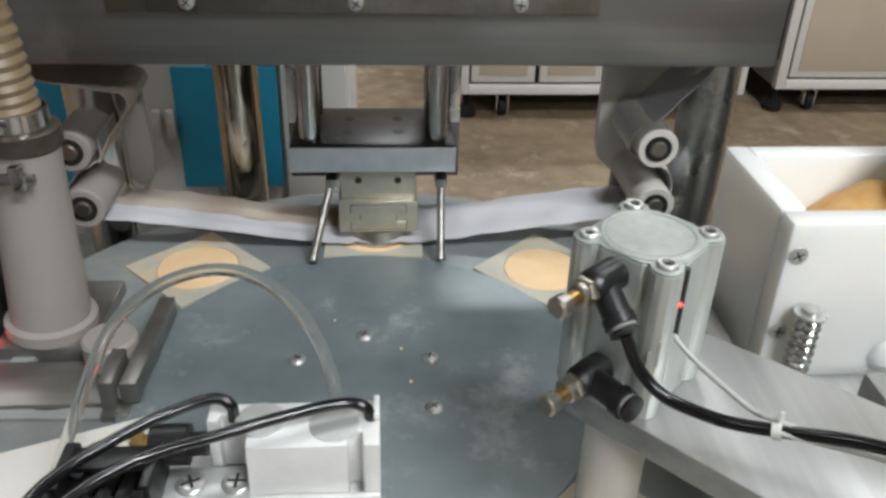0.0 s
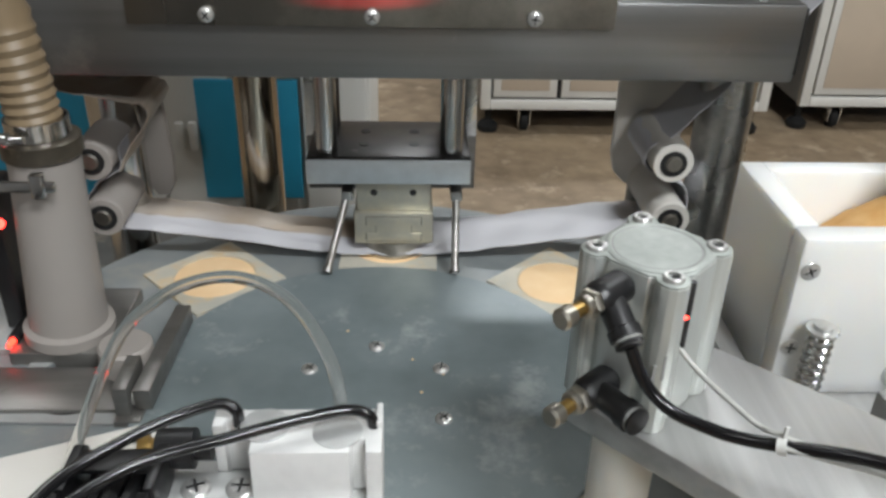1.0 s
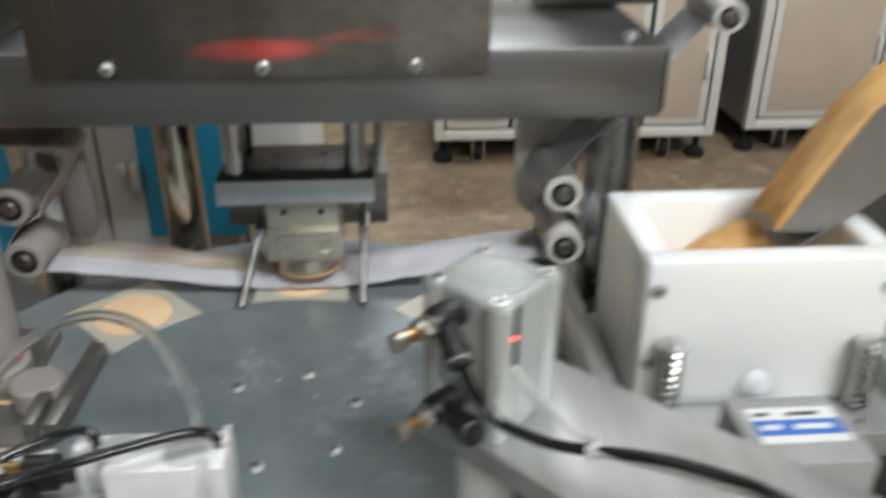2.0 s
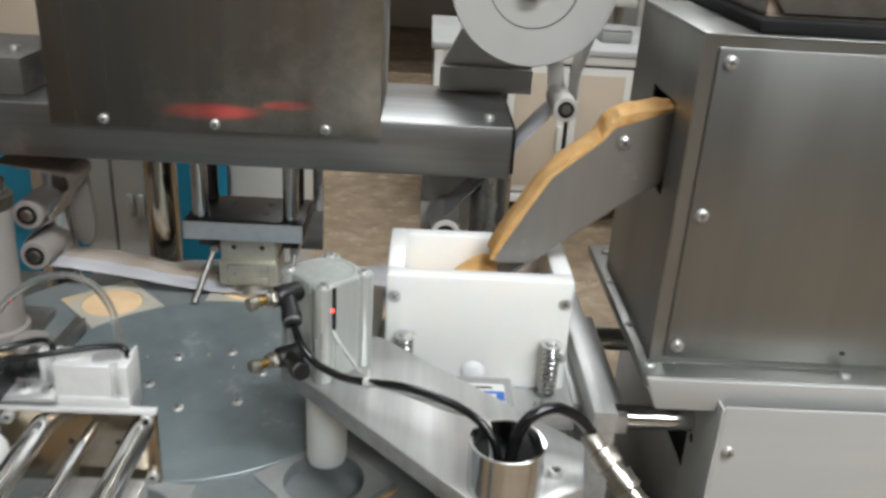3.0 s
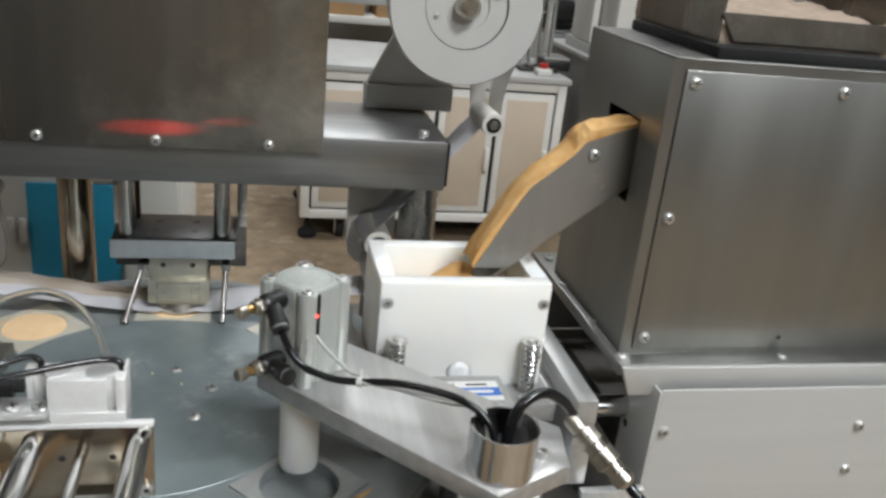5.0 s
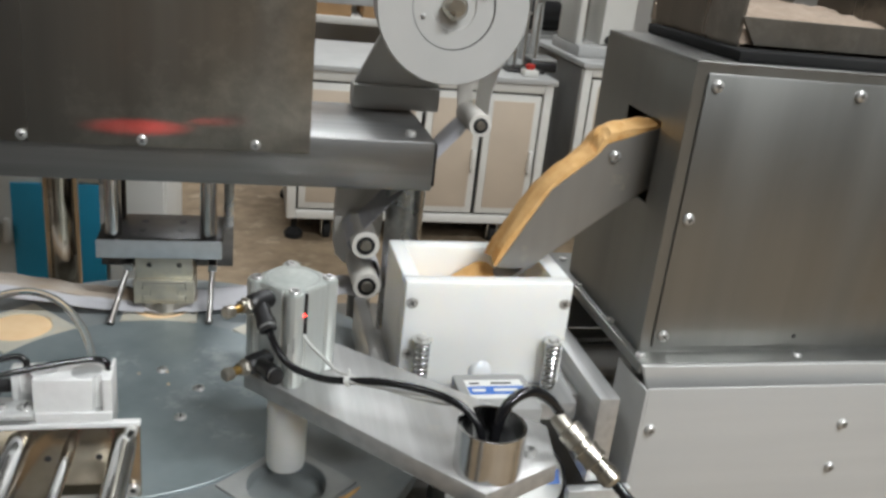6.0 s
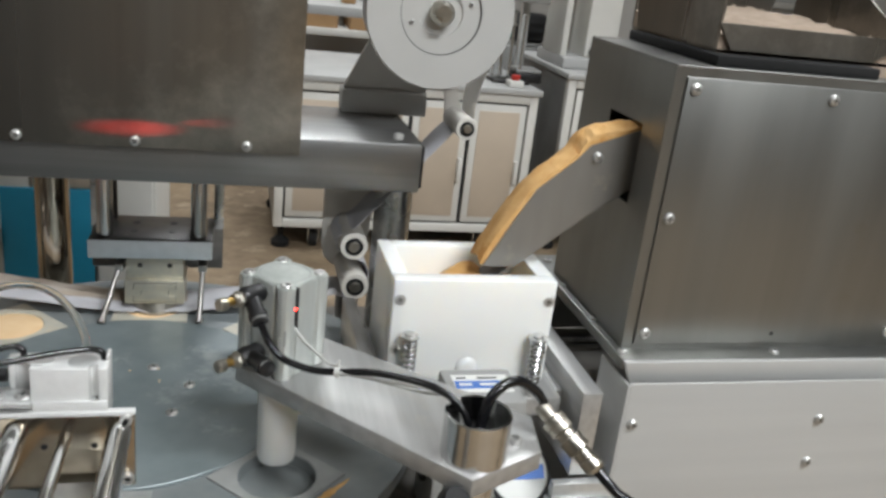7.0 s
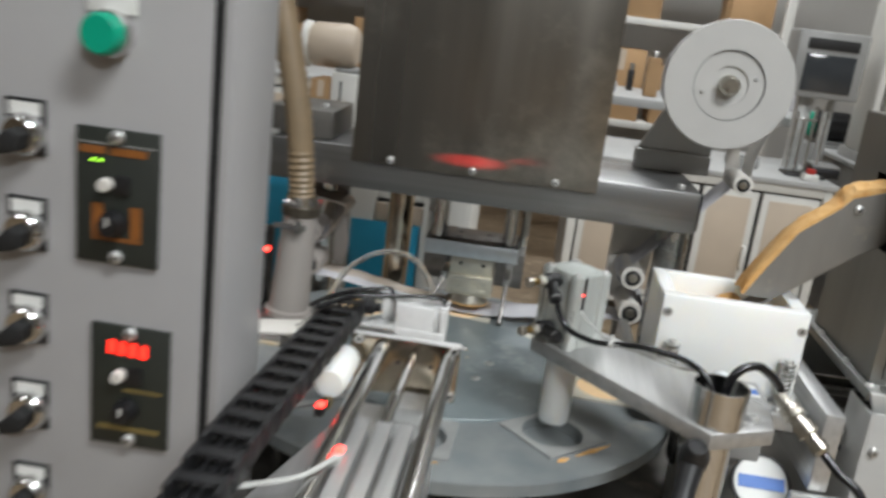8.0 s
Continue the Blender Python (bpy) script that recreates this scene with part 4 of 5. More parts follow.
def sheet_with_hole(outer, hole, lo, hi):
    """A sheet across the x axis, from lo to hi, with an opening through it."""
    bm = bmesh.new()
    edges = []
    for loop in (outer, hole):
        vs = [bm.verts.new((lo, y, z)) for y, z in loop]
        edges += [bm.edges.new((vs[k], vs[(k + 1) % len(vs)])) for k in range(len(vs))]
    bmesh.ops.triangle_fill(bm, use_beauty=True, use_dissolve=False, edges=edges)
    ext = bmesh.ops.extrude_face_region(bm, geom=bm.faces[:])
    bmesh.ops.translate(bm, vec=(hi - lo, 0, 0), verts=[v for v in ext["geom"] if isinstance(v, bmesh.types.BMVert)])
    bmesh.ops.recalc_face_normals(bm, faces=bm.faces)
    return bm


housing = part("housing", sheet_with_hole([(BY, BZ0), (0.60, BZ0), (0.60, BZ1), (BY, BZ1)], [(0.4415, 0.810), (0.5195, 0.810), (0.5195, 0.893), (0.4415, 0.893)], BX, BX + 0.002), M["sheet_box"], feeder, "brushed stainless steel housing")
part("front_sheet", box(BX + 0.0021, BR - 0.0021, BY, BY + 0.002, BZ0, BZ1), M["sheet_box"], housing)
part("right_sheet", box(BR - 0.002, BR, BY, 0.60, BZ0, BZ1), M["sheet_box"], housing)
part("back_sheet", box(BX + 0.0021, BR - 0.0021, 0.598, 0.60, BZ0, BZ1), M["sheet_box"], housing)
part("top_sheet", box(BX, BR, BY - 0.0005, 0.6005, BZ1 + 0.0002, BZ1 + 0.0022, 0.0008), M["sheet_box"], housing)
part("front_door", box(BX + 0.012, BR - 0.01, BY - 0.0025, BY - 0.0002, BZ0 + 0.006, BZ1 - 0.008, 0.0008), M["sheet_box"], housing)
for x in (0.516, 0.6660, 0.814):
    for z in (0.938, 0.811, 0.6865):
        if (z != 0.811 and x != 0.6660) or x == 0.516 or z > 0.9:
            screw(housing, x, BY - 0.0025, z, "-y", 0.0058)
part("screw_hole", rod((0.666, BY - 0.0032, 0.6855), (0.666, BY - 0.001, 0.6855), 0.0024, 12), M["recess"], housing)
# added dark plate: paints the shade seen through the chute opening
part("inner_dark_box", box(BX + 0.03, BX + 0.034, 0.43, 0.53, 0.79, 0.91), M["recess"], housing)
flange = part("flange_plate", box(0.4855, 0.95, 0.372, 0.665, 0.6558, 0.6676, 0.0015), M["sheet_box"], feeder)
part("flange_lip", prism([(0.4858, 0.6672), (0.95, 0.6672), (0.95, 0.637), (0.497, 0.637)], 0.3655, 0.3718, "y", 0.0012), M["lower_sheet"], flange)
for x, y in ((0.4925, 0.388), (0.4925, 0.465), (0.4925, 0.56), (0.5, 0.64), (0.668, 0.384), (0.85, 0.384)):
    screw(flange, x, y, 0.6676, "z", 0.0052)
bin_part = part("feed_bin", prism([(0.562, 0.9735), (0.722, 0.9735), (0.765, 0.998), (0.545, 0.998)], 0.424, 0.428, "y"), M["sheet"], feeder, "steel feed bin on the housing")
part("left_wall", prism([(0.4285, 0.9735), (0.60, 0.9735), (0.63, 1.10), (0.42, 1.10)], 0.546, 0.549, "x"), M["sheet"], bin_part)
part("back_wall", prism([(0.55, 0.9735), (0.712, 0.9735), (0.76, 1.10), (0.55, 1.10)], 0.618, 0.622, "y"), M["sheet"], bin_part)
part("right_wall", prism([(0.4285, 0.9735), (0.6175, 0.9735), (0.6175, 1.10), (0.4285, 1.0)], 0.755, 0.758, "x"), M["sheet"], bin_part)
part("bin_floor", box(0.549, 0.755, 0.4285, 0.6175, 0.9700, 0.9732), M["sheet"], bin_part)
# black slab: gasket and the deep shade below the bin in one colour
part("gasket", box(0.538, 0.720, 0.404, 0.60, 0.9594, 0.9699, 0.002), M["matte_black"], bin_part, "black gasket with the shadow gap under the bin painted in")
part("bin_powder", heap(0.5495, 0.7545, 0.4285, 0.6175, 0.985, 0.020, 0.69, 0.60, 0.14, 0.006, 30, 3.0), M["bin_powder"], bin_part, "pale powder lying in the bin")
motor = part("gear_motor", box(0.298, 0.369, 0.318, 0.3815, 0.585, 0.6535, 0.003), M["grey_paint"], feeder, "dark gear motor with a blue and white label")
part("label_field", box(0.3065, 0.3615, 0.336, 0.3685, 0.6537, 0.6541), M["print_white"], motor)
part("label_band", box(0.307, 0.361, 0.3425, 0.3565, 0.6543, 0.6545), M["print_blue"], motor, "blue label band")
for x0, x1 in ((0.3105, 0.323), (0.331, 0.354)):
    part("label_bar", box(x0, x1, 0.347, 0.3515, 0.6547, 0.6549), M["print_white"], motor)
    part("label_bar", box(x0, x1 - 0.003, 0.3605, 0.3635, 0.6543, 0.6545), M["recess"], motor)
can = part("motor_can", turned((0.402, 0.448, 0.478), (0.402, 0.388, 0.525), ((0, 0.034), (0.93, 0.034), (1, 0.031)), 36), M["print_white"], motor, "round white motor can")
axis = (Vector((0.402, 0.388, 0.525)) - Vector((0.402, 0.448, 0.478))).normalized()
part("can_ring", turned(Vector((0.402, 0.388, 0.525)) - axis * 0.004, Vector((0.402, 0.388, 0.525)) + axis * 0.001, ((0, 0.0345), (0, 0.0352), (1, 0.0340), (1, 0.0325)), 36, True), M["black"], can)
side = Vector((1, 0, 0))
rise = axis.cross(side)
bar = bmesh.new()
mid = Vector((0.402, 0.388, 0.525)) + axis * 0.0005
for dz in (0.0, 0.0008):
    for a, b in ((-0.027, -0.008), (0.027, -0.008), (0.027, 0.007), (-0.027, 0.007)):
        bar.verts.new(mid + side * a - rise * b + axis * dz)
bar.verts.ensure_lookup_table()
for q in ((0, 1, 2, 3), (7, 6, 5, 4), (0, 4, 5, 1), (1, 5, 6, 2), (2, 6, 7, 3), (3, 7, 4, 0)):
    bar.faces.new([bar.verts[v] for v in q])
bmesh.ops.recalc_face_normals(bar, faces=bar.faces)
part("can_band", bar, M["print_blue"], can, "blue band across the motor end")

# fixed parts that carry the feeder
slide = thing("slide_base", "chromed slide shafts on aluminium blocks", "slide", 0.4, 0.5, 0.47)
for y, z, r in ((0.4165, 0.594, 0.0120), (0.575, 0.590, 0.0130)):
    part("shaft", rod((0.3055, y, z), (0.90, y, z), r, 28), M["chrome"], slide)
part("shaft_block", box(0.302, 0.318, 0.395, 0.437, 0.4702, 0.597, 0.002), M["alu"], slide)
part("shaft_block", box(0.302, 0.318, 0.555, 0.60, 0.4702, 0.594, 0.002), M["alu"], slide)
for k in range(4):
    part("stacked_rail", box(0.416 + 0.004 * (k % 2), 0.4862, 0.322 + 0.006 * k, 0.350, 0.4702 + 0.0185 * k, 0.4702 + 0.0185 * k + 0.0178, 0.001), M["alu"], slide)
lower = thing("feeder_cabinet", "brushed steel cabinet carrying the feeder slide", "cabinet", 0.72, 0.5, 0)
part("front_panel", box(0.4895, 1.02, 0.352, 0.355, 0.05, 0.650, 0.001), M["lower_sheet"], lower)
part("left_panel", box(0.487, 0.4893, 0.4205, 0.70, 0.05, 0.535, 0.001), M["lower_sheet"], lower)
part("left_return", box(0.4868, 0.4893, 0.3520, 0.4200, 0.05, 0.648, 0.0005), M["lower_sheet"], lower, "folded steel edge beside the shaft opening")
part("bolt_hole", rod((0.4862, 0.408, 0.578), (0.488, 0.408, 0.578), 0.0045, 14), M["recess"], lower)
part("inner_frame", box(0.53, 1.0, 0.3553, 0.70, 0.05, 0.52), M["base"], lower)
part("back_panel", box(0.4895, 1.02, 0.7002, 0.703, 0.05, 0.6195, 0.001), M["sheet_box"], lower)
part("plinth", box(0.50, 1.0, 0.37, 0.69, 0.0, 0.0498), M["rubber"], lower)
for x, z in ((0.499, 0.604), (0.72, 0.604), (0.72, 0.55), (0.499, 0.50)):
    screw(lower, x, 0.352, z, "-y", 0.0058)

# ---- pick-up slide at the table's near side ----
pick = thing("pickup_slide", "aluminium linear slide with chromed rods and air block", "linear slide", -0.01, 0.1, 0.47)
part("end_plate", box(-0.078, 0.034, 0.2472, 0.2525, 0.632, 0.6925, 0.001), M["chrome_old"], pick, "polished steel end plate")
part("end_plate_cap", box(-0.0785, 0.0345, 0.2462, 0.2525, 0.6927, 0.6965, 0.0008), M["bright_alu"], pick)
part("block_seat", box(-0.0785, 0.0157, 0.2527, 0.2765, 0.6860, 0.7016, 0.001), M["alu"], pick)
for x, r in ((-0.046, 0.0085), (-0.0135, 0.0045), (0.024, 0.0085)):
    part("rod", rod((x, -0.05, 0.6815 if r > 0.005 else 0.676), (x, 0.2471, 0.6815 if r > 0.005 else 0.676), r, 24), M["chrome"], pick)
for x, z in ((0.0285, 0.690), (0.0285, 0.6395), (-0.070, 0.688), (-0.070, 0.64)):
    screw(pick, x, 0.2472, z, "-y", 0.0046, True)
for x in (-0.028, 0.006):
    part("plate_hole", rod((x, 0.2466, 0.668), (x, 0.249, 0.668), 0.0024, 12), M["recess"], pick)
base_poly = [(-0.060, 0.088), (0.030, 0.088), (0.034, -0.18), (-0.12, -0.18), (-0.095, -0.05)]
part("slide_body", prism(base_poly, 0.625, 0.672, "z", 0.0015), M["alu_plate"], pick)
for k, x in enumerate((-0.048, -0.030, -0.012, 0.006, 0.022)):
    part("rail_rib", box(x - 0.006, x + 0.006, -0.17, 0.084, 0.6722, 0.6855 + 0.002 * (k % 2), 0.001), M["alu_plate"], pick)
part("lower_rail", box(-0.06, 0.02, 0.10, 0.24, 0.60, 0.622, 0.002), M["alu"], pick)
part("rail_block", box(-0.03, 0.025, 0.205, 0.243, 0.6222, 0.640, 0.002), M["alu"], pick)
part("support_leg", box(-0.05, 0.02, -0.12, -0.06, 0.0, 0.6248, 0.003), M["grey_paint"], pick)
notched = [(-0.0529, 0.2765), (-0.0529, 0.2662), (-0.0485, 0.2662), (-0.0480, 0.2702), (-0.0402, 0.2702), (-0.0396, 0.2662), (-0.0365, 0.2662), (-0.0358, 0.2505), (0.0030, 0.2505), (0.0037, 0.2585), (0.0088, 0.2585), (0.0093, 0.2505), (0.0157, 0.2505), (0.0157, 0.2765)]
block = part("air_block", prism(notched, 0.7018, 0.7292, "z", 0.0006), M["bright_alu"], pick, "silver square air cylinder block with slots")
for x, y in ((-0.0315, 0.2662), (-0.0022, 0.2625)):
    part("piston_cap", turned((x, y, 0.7290), (x, y, 0.7300), ((0, 0.0100), (0.7, 0.0100), (1, 0.0092)), 28), M["alu"], block)
part("corner_lip", box(0.0132, 0.0157, 0.2640, 0.2765, 0.7294, 0.7325, 0.0006), M["bright_alu"], block)
part("front_step", box(-0.0344, 0.0157, 0.2478, 0.2503, 0.6968, 0.7045, 0.0006), M["bright_alu"], block)
part("screw_plate", box(-0.084, -0.0348, 0.2440, 0.2655, 0.7018, 0.7058, 0.0012), M["alu"], pick)
for x in (-0.0595, -0.0415):
    screw(pick, x, 0.2555, 0.7056, "z", 0.0062, tall=0.5)
valve = part("push_fitting", turned((-0.054, 0.268, 0.716), (-0.076, 0.268, 0.716), ((0, 0.005), (0.3, 0.005), (0.32, 0.0085), (1, 0.0085)), 18), M["black"], pick)
part("brass_nut", turned((-0.076, 0.268, 0.7165), (-0.084, 0.267, 0.718), ((0, 0.004), (0.4, 0.004), (0.45, 0.0052), (1, 0.0052)), 12), M["brass"], valve, "brass hose nut")
part("sleeve_bearing", turned((-0.080, 0.168, 0.670), (-0.080, 0.235, 0.670), ((0, 0.0135), (0.1, 0.0165), (0.9, 0.0165), (1, 0.0135)), 28), M["white_plastic"], pick, "white plastic sleeve")
part("clip", turned((-0.072, 0.128, 0.6735), (-0.072, 0.118, 0.6735), ((0, 0.005), (1, 0.005)), 12), M["brass"], pick)
led_a = part("slide_switch", box(-0.0764, -0.0684, 0.0981, 0.1201, 0.672, 0.680, 0.001), M["black"], pick)
part("indicator", turned((-0.0724, 0.1046, 0.680), (-0.0724, 0.1046, 0.6835), ((0, 0.0042), (0.6, 0.0040), (1, 0.002)), 12), M["led_bright"], led_a, "glowing red indicator")
led_b = part("slide_switch", box(-0.0403, -0.0323, 0.0021, 0.0281, 0.684, 0.690, 0.001), M["grey_wire"], pick)
part("indicator", turned((-0.0363, 0.0181, 0.690), (-0.0363, 0.0181, 0.6935), ((0, 0.0042), (0.6, 0.0040), (1, 0.002)), 12), M["led_bright"], led_b, "glowing red indicator")
part("switch_wire", cable([(-0.0363, 0.0021, 0.69), (-0.035, 0.0, 0.694), (-0.055, -0.03, 0.692), (-0.09, -0.05, 0.69)], 0.002, 8), M["grey_wire"], pick)
hose = thing("clear_hose", "clear plastic air hose arching over the slide", "hose", -0.05, 0.33, 0.70)
part("tube", cable([(-0.135, 0.262, 0.650), (-0.123, 0.285, 0.690), (-0.108, 0.325, 0.728), (-0.090, 0.333, 0.7455), (-0.071, 0.334, 0.7555), (-0.051, 0.332, 0.7590), (-0.032, 0.326, 0.7545), (-0.0165, 0.314, 0.744), (-0.006, 0.298, 0.731), (-0.002, 0.283, 0.716), (-0.002, 0.279, 0.704)], 0.0029, 12), M["clear_hose"], hose)
hose2 = thing("clear_hose", "short clear hose at the brass nut", "hose", -0.09, 0.26, 0.70)
part("tube", cable([(-0.084, 0.267, 0.718), (-0.098, 0.265, 0.7165), (-0.113, 0.257, 0.706), (-0.135, 0.243, 0.69)], 0.003, 10), M["clear_hose"], hose2)
for pts in ([(-0.0425, 0.2695, 0.727), (-0.0432, 0.2695, 0.7345), (-0.050, 0.270, 0.7375), (-0.066, 0.264, 0.736), (-0.084, 0.251, 0.7345), (-0.102, 0.232, 0.733), (-0.112, 0.205, 0.732)],
            [(0.0125, 0.2655, 0.727), (0.010, 0.2665, 0.7345), (0.0, 0.2665, 0.7365), (-0.022, 0.259, 0.737), (-0.043, 0.251, 0.7365), (-0.071, 0.241, 0.735), (-0.091, 0.224, 0.734), (-0.105, 0.198, 0.733)]):
    w = thing("switch_cable", "black switch cable leading to the drag chain", "cable", -0.04, 0.25, 0.73, "switch cables")
    part("cable", cable(pts, 0.0024), M["black_gloss"], w)

chain = thing("drag_chain", "black plastic cable drag chain along the slide", "drag chain", -0.1, 0.1, 0.70)
for k in range(17):
    y = 0.262 - 0.0262 * k
    x = -0.088 - 0.0014 * k * (1 - 0.01 * k)
    z = 0.715 - (0.0008 * max(0, k - 10) ** 2)
    for s in (-1, 1):
        part("link_side", prism([(y - 0.0245, z - 0.010), (y, z - 0.010), (y + 0.004, z - 0.006), (y + 0.004, z + 0.005), (y, z + 0.009), (y - 0.0245, z + 0.009)], x + s * 0.0165 - 0.002, x + s * 0.0165 + 0.002, "x", 0.0005), M["black"], chain)
    part("crossbar", box(x - 0.0148, x + 0.0148, y - 0.014, y - 0.002, z + 0.0062, z + 0.0085, 0.0006), M["black"], chain)
    part("crossbar", box(x - 0.0148, x + 0.0148, y - 0.014, y - 0.002, z - 0.0095, z - 0.0072, 0.0006), M["black"], chain)

for k, dx in enumerate((-0.0075, 0.0, 0.0075)):
    part("inner_cable", cable([(-0.088 - 0.0014 * q * (1 - 0.01 * q) + dx, 0.262 - 0.0262 * q, 0.713 - 0.0008 * max(0, q - 10) ** 2) for q in range(17)], 0.0036, 8, 3), M["black"], chain)

# ---- suction post at the table's left side ----
post = thing("suction_post", "white plastic suction post with a clamped hose", "suction post", -0.222, 0.535, 0.58)
# white post body, greyed to paint in the shade it stands in
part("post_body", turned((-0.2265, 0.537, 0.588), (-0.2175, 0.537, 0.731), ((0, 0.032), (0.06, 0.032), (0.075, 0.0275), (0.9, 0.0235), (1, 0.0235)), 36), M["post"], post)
part("collar", turned((-0.2175, 0.537, 0.7312), (-0.2175, 0.537, 0.745), ((0, 0.0245), (0.1, 0.026), (0.9, 0.026), (1, 0.0235)), 36), M["grimy"], post, "grimy dark hose collar")
cl = part("hose_clamp", pipe((-0.2175, 0.537, 0.7455), (-0.2175, 0.537, 0.7575), 0.0205, 0.0016, 36), M["chrome"], post)
part("clamp_screw", turned((-0.232, 0.5105, 0.7515), (-0.216, 0.5105, 0.7515), ((0, 0.0045), (0.4, 0.0045), (0.45, 0.003), (1, 0.003)), 12), M["chrome"], cl)
part("band_clamp", box(-0.246, -0.202, 0.507, 0.5105, 0.716, 0.7235, 0.001), M["chrome"], post)
part("band_clamp_nut", box(-0.2165, -0.208, 0.504, 0.5115, 0.713, 0.7295, 0.001), M["chrome"], post)
part("corrugated_hose", cable([(-0.2175, 0.537, 0.746), (-0.222, 0.537, 0.80), (-0.232, 0.539, 0.87), (-0.248, 0.542, 0.94), (-0.267, 0.547, 1.01), (-0.290, 0.55, 1.09), (-0.31, 0.55, 1.2)], 0.0172, 20, 14, 0.05), M["hose_corr"], post, "yellowed corrugated suction hose")
stn = thing("station_base", "milled steel base blocks beside the turntable", "base block", -0.22, 0.5, 0.47)
part("block", box(-0.262, -0.190, 0.508, 0.598, 0.4702, 0.5875, 0.002), M["station"], stn)
part("slab", box(-0.40, -0.168, 0.452, 0.5, 0.545, 0.582, 0.002), M["station"], stn)
part("slab_groove", box(-0.40, -0.19, 0.4515, 0.4535, 0.576, 0.579), M["recess"], stn)
part("cheek", box(-0.1675, -0.158, 0.446, 0.484, 0.548, 0.604, 0.001), M["station"], stn)
for y, z in ((0.458, 0.588), (0.470, 0.566)):
    screw(stn, -0.158, y, z, "x", 0.0055, True)
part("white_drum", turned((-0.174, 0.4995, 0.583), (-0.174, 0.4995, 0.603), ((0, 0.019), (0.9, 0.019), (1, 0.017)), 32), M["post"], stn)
part("scraper_bar", prism([(-0.1565, 0.452), (-0.1450, 0.452), (-0.1405, 0.556), (-0.1520, 0.556)], 0.582, 0.598, "z", 0.0008), M["station"], stn)
part("bar_foot", box(-0.168, -0.150, 0.44, 0.456, 0.4702, 0.5815, 0.001), M["station"], stn)
trough = thing("discharge_chute", "white plastic discharge chute beside the slide", "chute", -0.17, 0.31, 0.64)
part("chute_sheet", prism([(-0.20, 0.268), (-0.135, 0.285), (-0.092, 0.318), (-0.097, 0.343), (-0.168, 0.316), (-0.22, 0.298)], 0.664, 0.668, "z", 0.001), M["roller"], trough)
part("support", box(-0.165, -0.155, 0.29, 0.302, 0.4702, 0.6638, 0.001), M["steel"], trough)
sens = thing("fibre_sensor", "small red-lit sensor by the suction post", "sensor", -0.26, 0.54, 0.60)
part("sensor_body", box(-0.2775, -0.2635, 0.546, 0.58, 0.5832, 0.70, 0.002), M["black"], sens)
part("indicator", turned((-0.2625, 0.5425, 0.6735), (-0.2635, 0.5458, 0.6735), ((0, 0.0032), (1, 0.0040)), 12), M["led_red"], sens, "glowing red indicator")
part("emitter", turned((-0.262, 0.512, 0.5905), (-0.262, 0.520, 0.5905), ((0, 0.0018), (1, 0.0026)), 12), M["led_glow"], sens, "glowing red emitter")
part("emitter_tube", rod((-0.262, 0.5202, 0.5905), (-0.262, 0.5458, 0.5905), 0.0042, 12), M["black"], sens)
part("sensor_foot", box(-0.31, -0.2632, 0.52, 0.60, 0.4702, 0.583, 0.002), M["alu_plate"], sens)

# ---- control cabinet ----
PY = 0.12
panel = thing("control_cabinet", "light grey enamelled control cabinet with dials and displays", "control cabinet", -0.4, 0.17, 0)
part("cabinet_frame", box(-0.62, -0.169, PY + 0.004, 0.233, 0.02, 1.35, 0.005), M["panel"], panel)
part("door", box(-0.62, -0.1875, PY - 0.001, PY + 0.0038, 0.05, 1.32, 0.0015), M["panel"], panel)
part("door_gasket", box(-0.1872, -0.1792, PY + 0.0005, PY + 0.0038, 0.05, 1.32), M["rubber"], panel)
part("edge_strip", box(-0.1788, -0.1695, PY - 0.001, PY + 0.0038, 0.03, 1.34, 0.001), M["panel"], panel)
part("plinth", box(-0.61, -0.175, PY + 0.01, 0.224, 0.0, 0.0198), M["rubber"], panel)
F = PY - 0.001
gb = part("push_button", turned((-0.2715, F, 0.969), (-0.2715, F - 0.012, 0.969), ((0, 0.0195), (0.8, 0.0195), (1, 0.018)), 32), M["chrome"], panel)
part("cap", turned((-0.2715, F - 0.0121, 0.969), (-0.2715, F - 0.024, 0.969), ((0, 0.0168), (0.75, 0.0168), (1, 0.0145)), 32), M["green"], gb, "green push-button cap")
part("name_plate", box(-0.293, -0.25, F - 0.002, F - 0.0002, 0.985, 1.012, 0.0008), M["print_white"], panel)


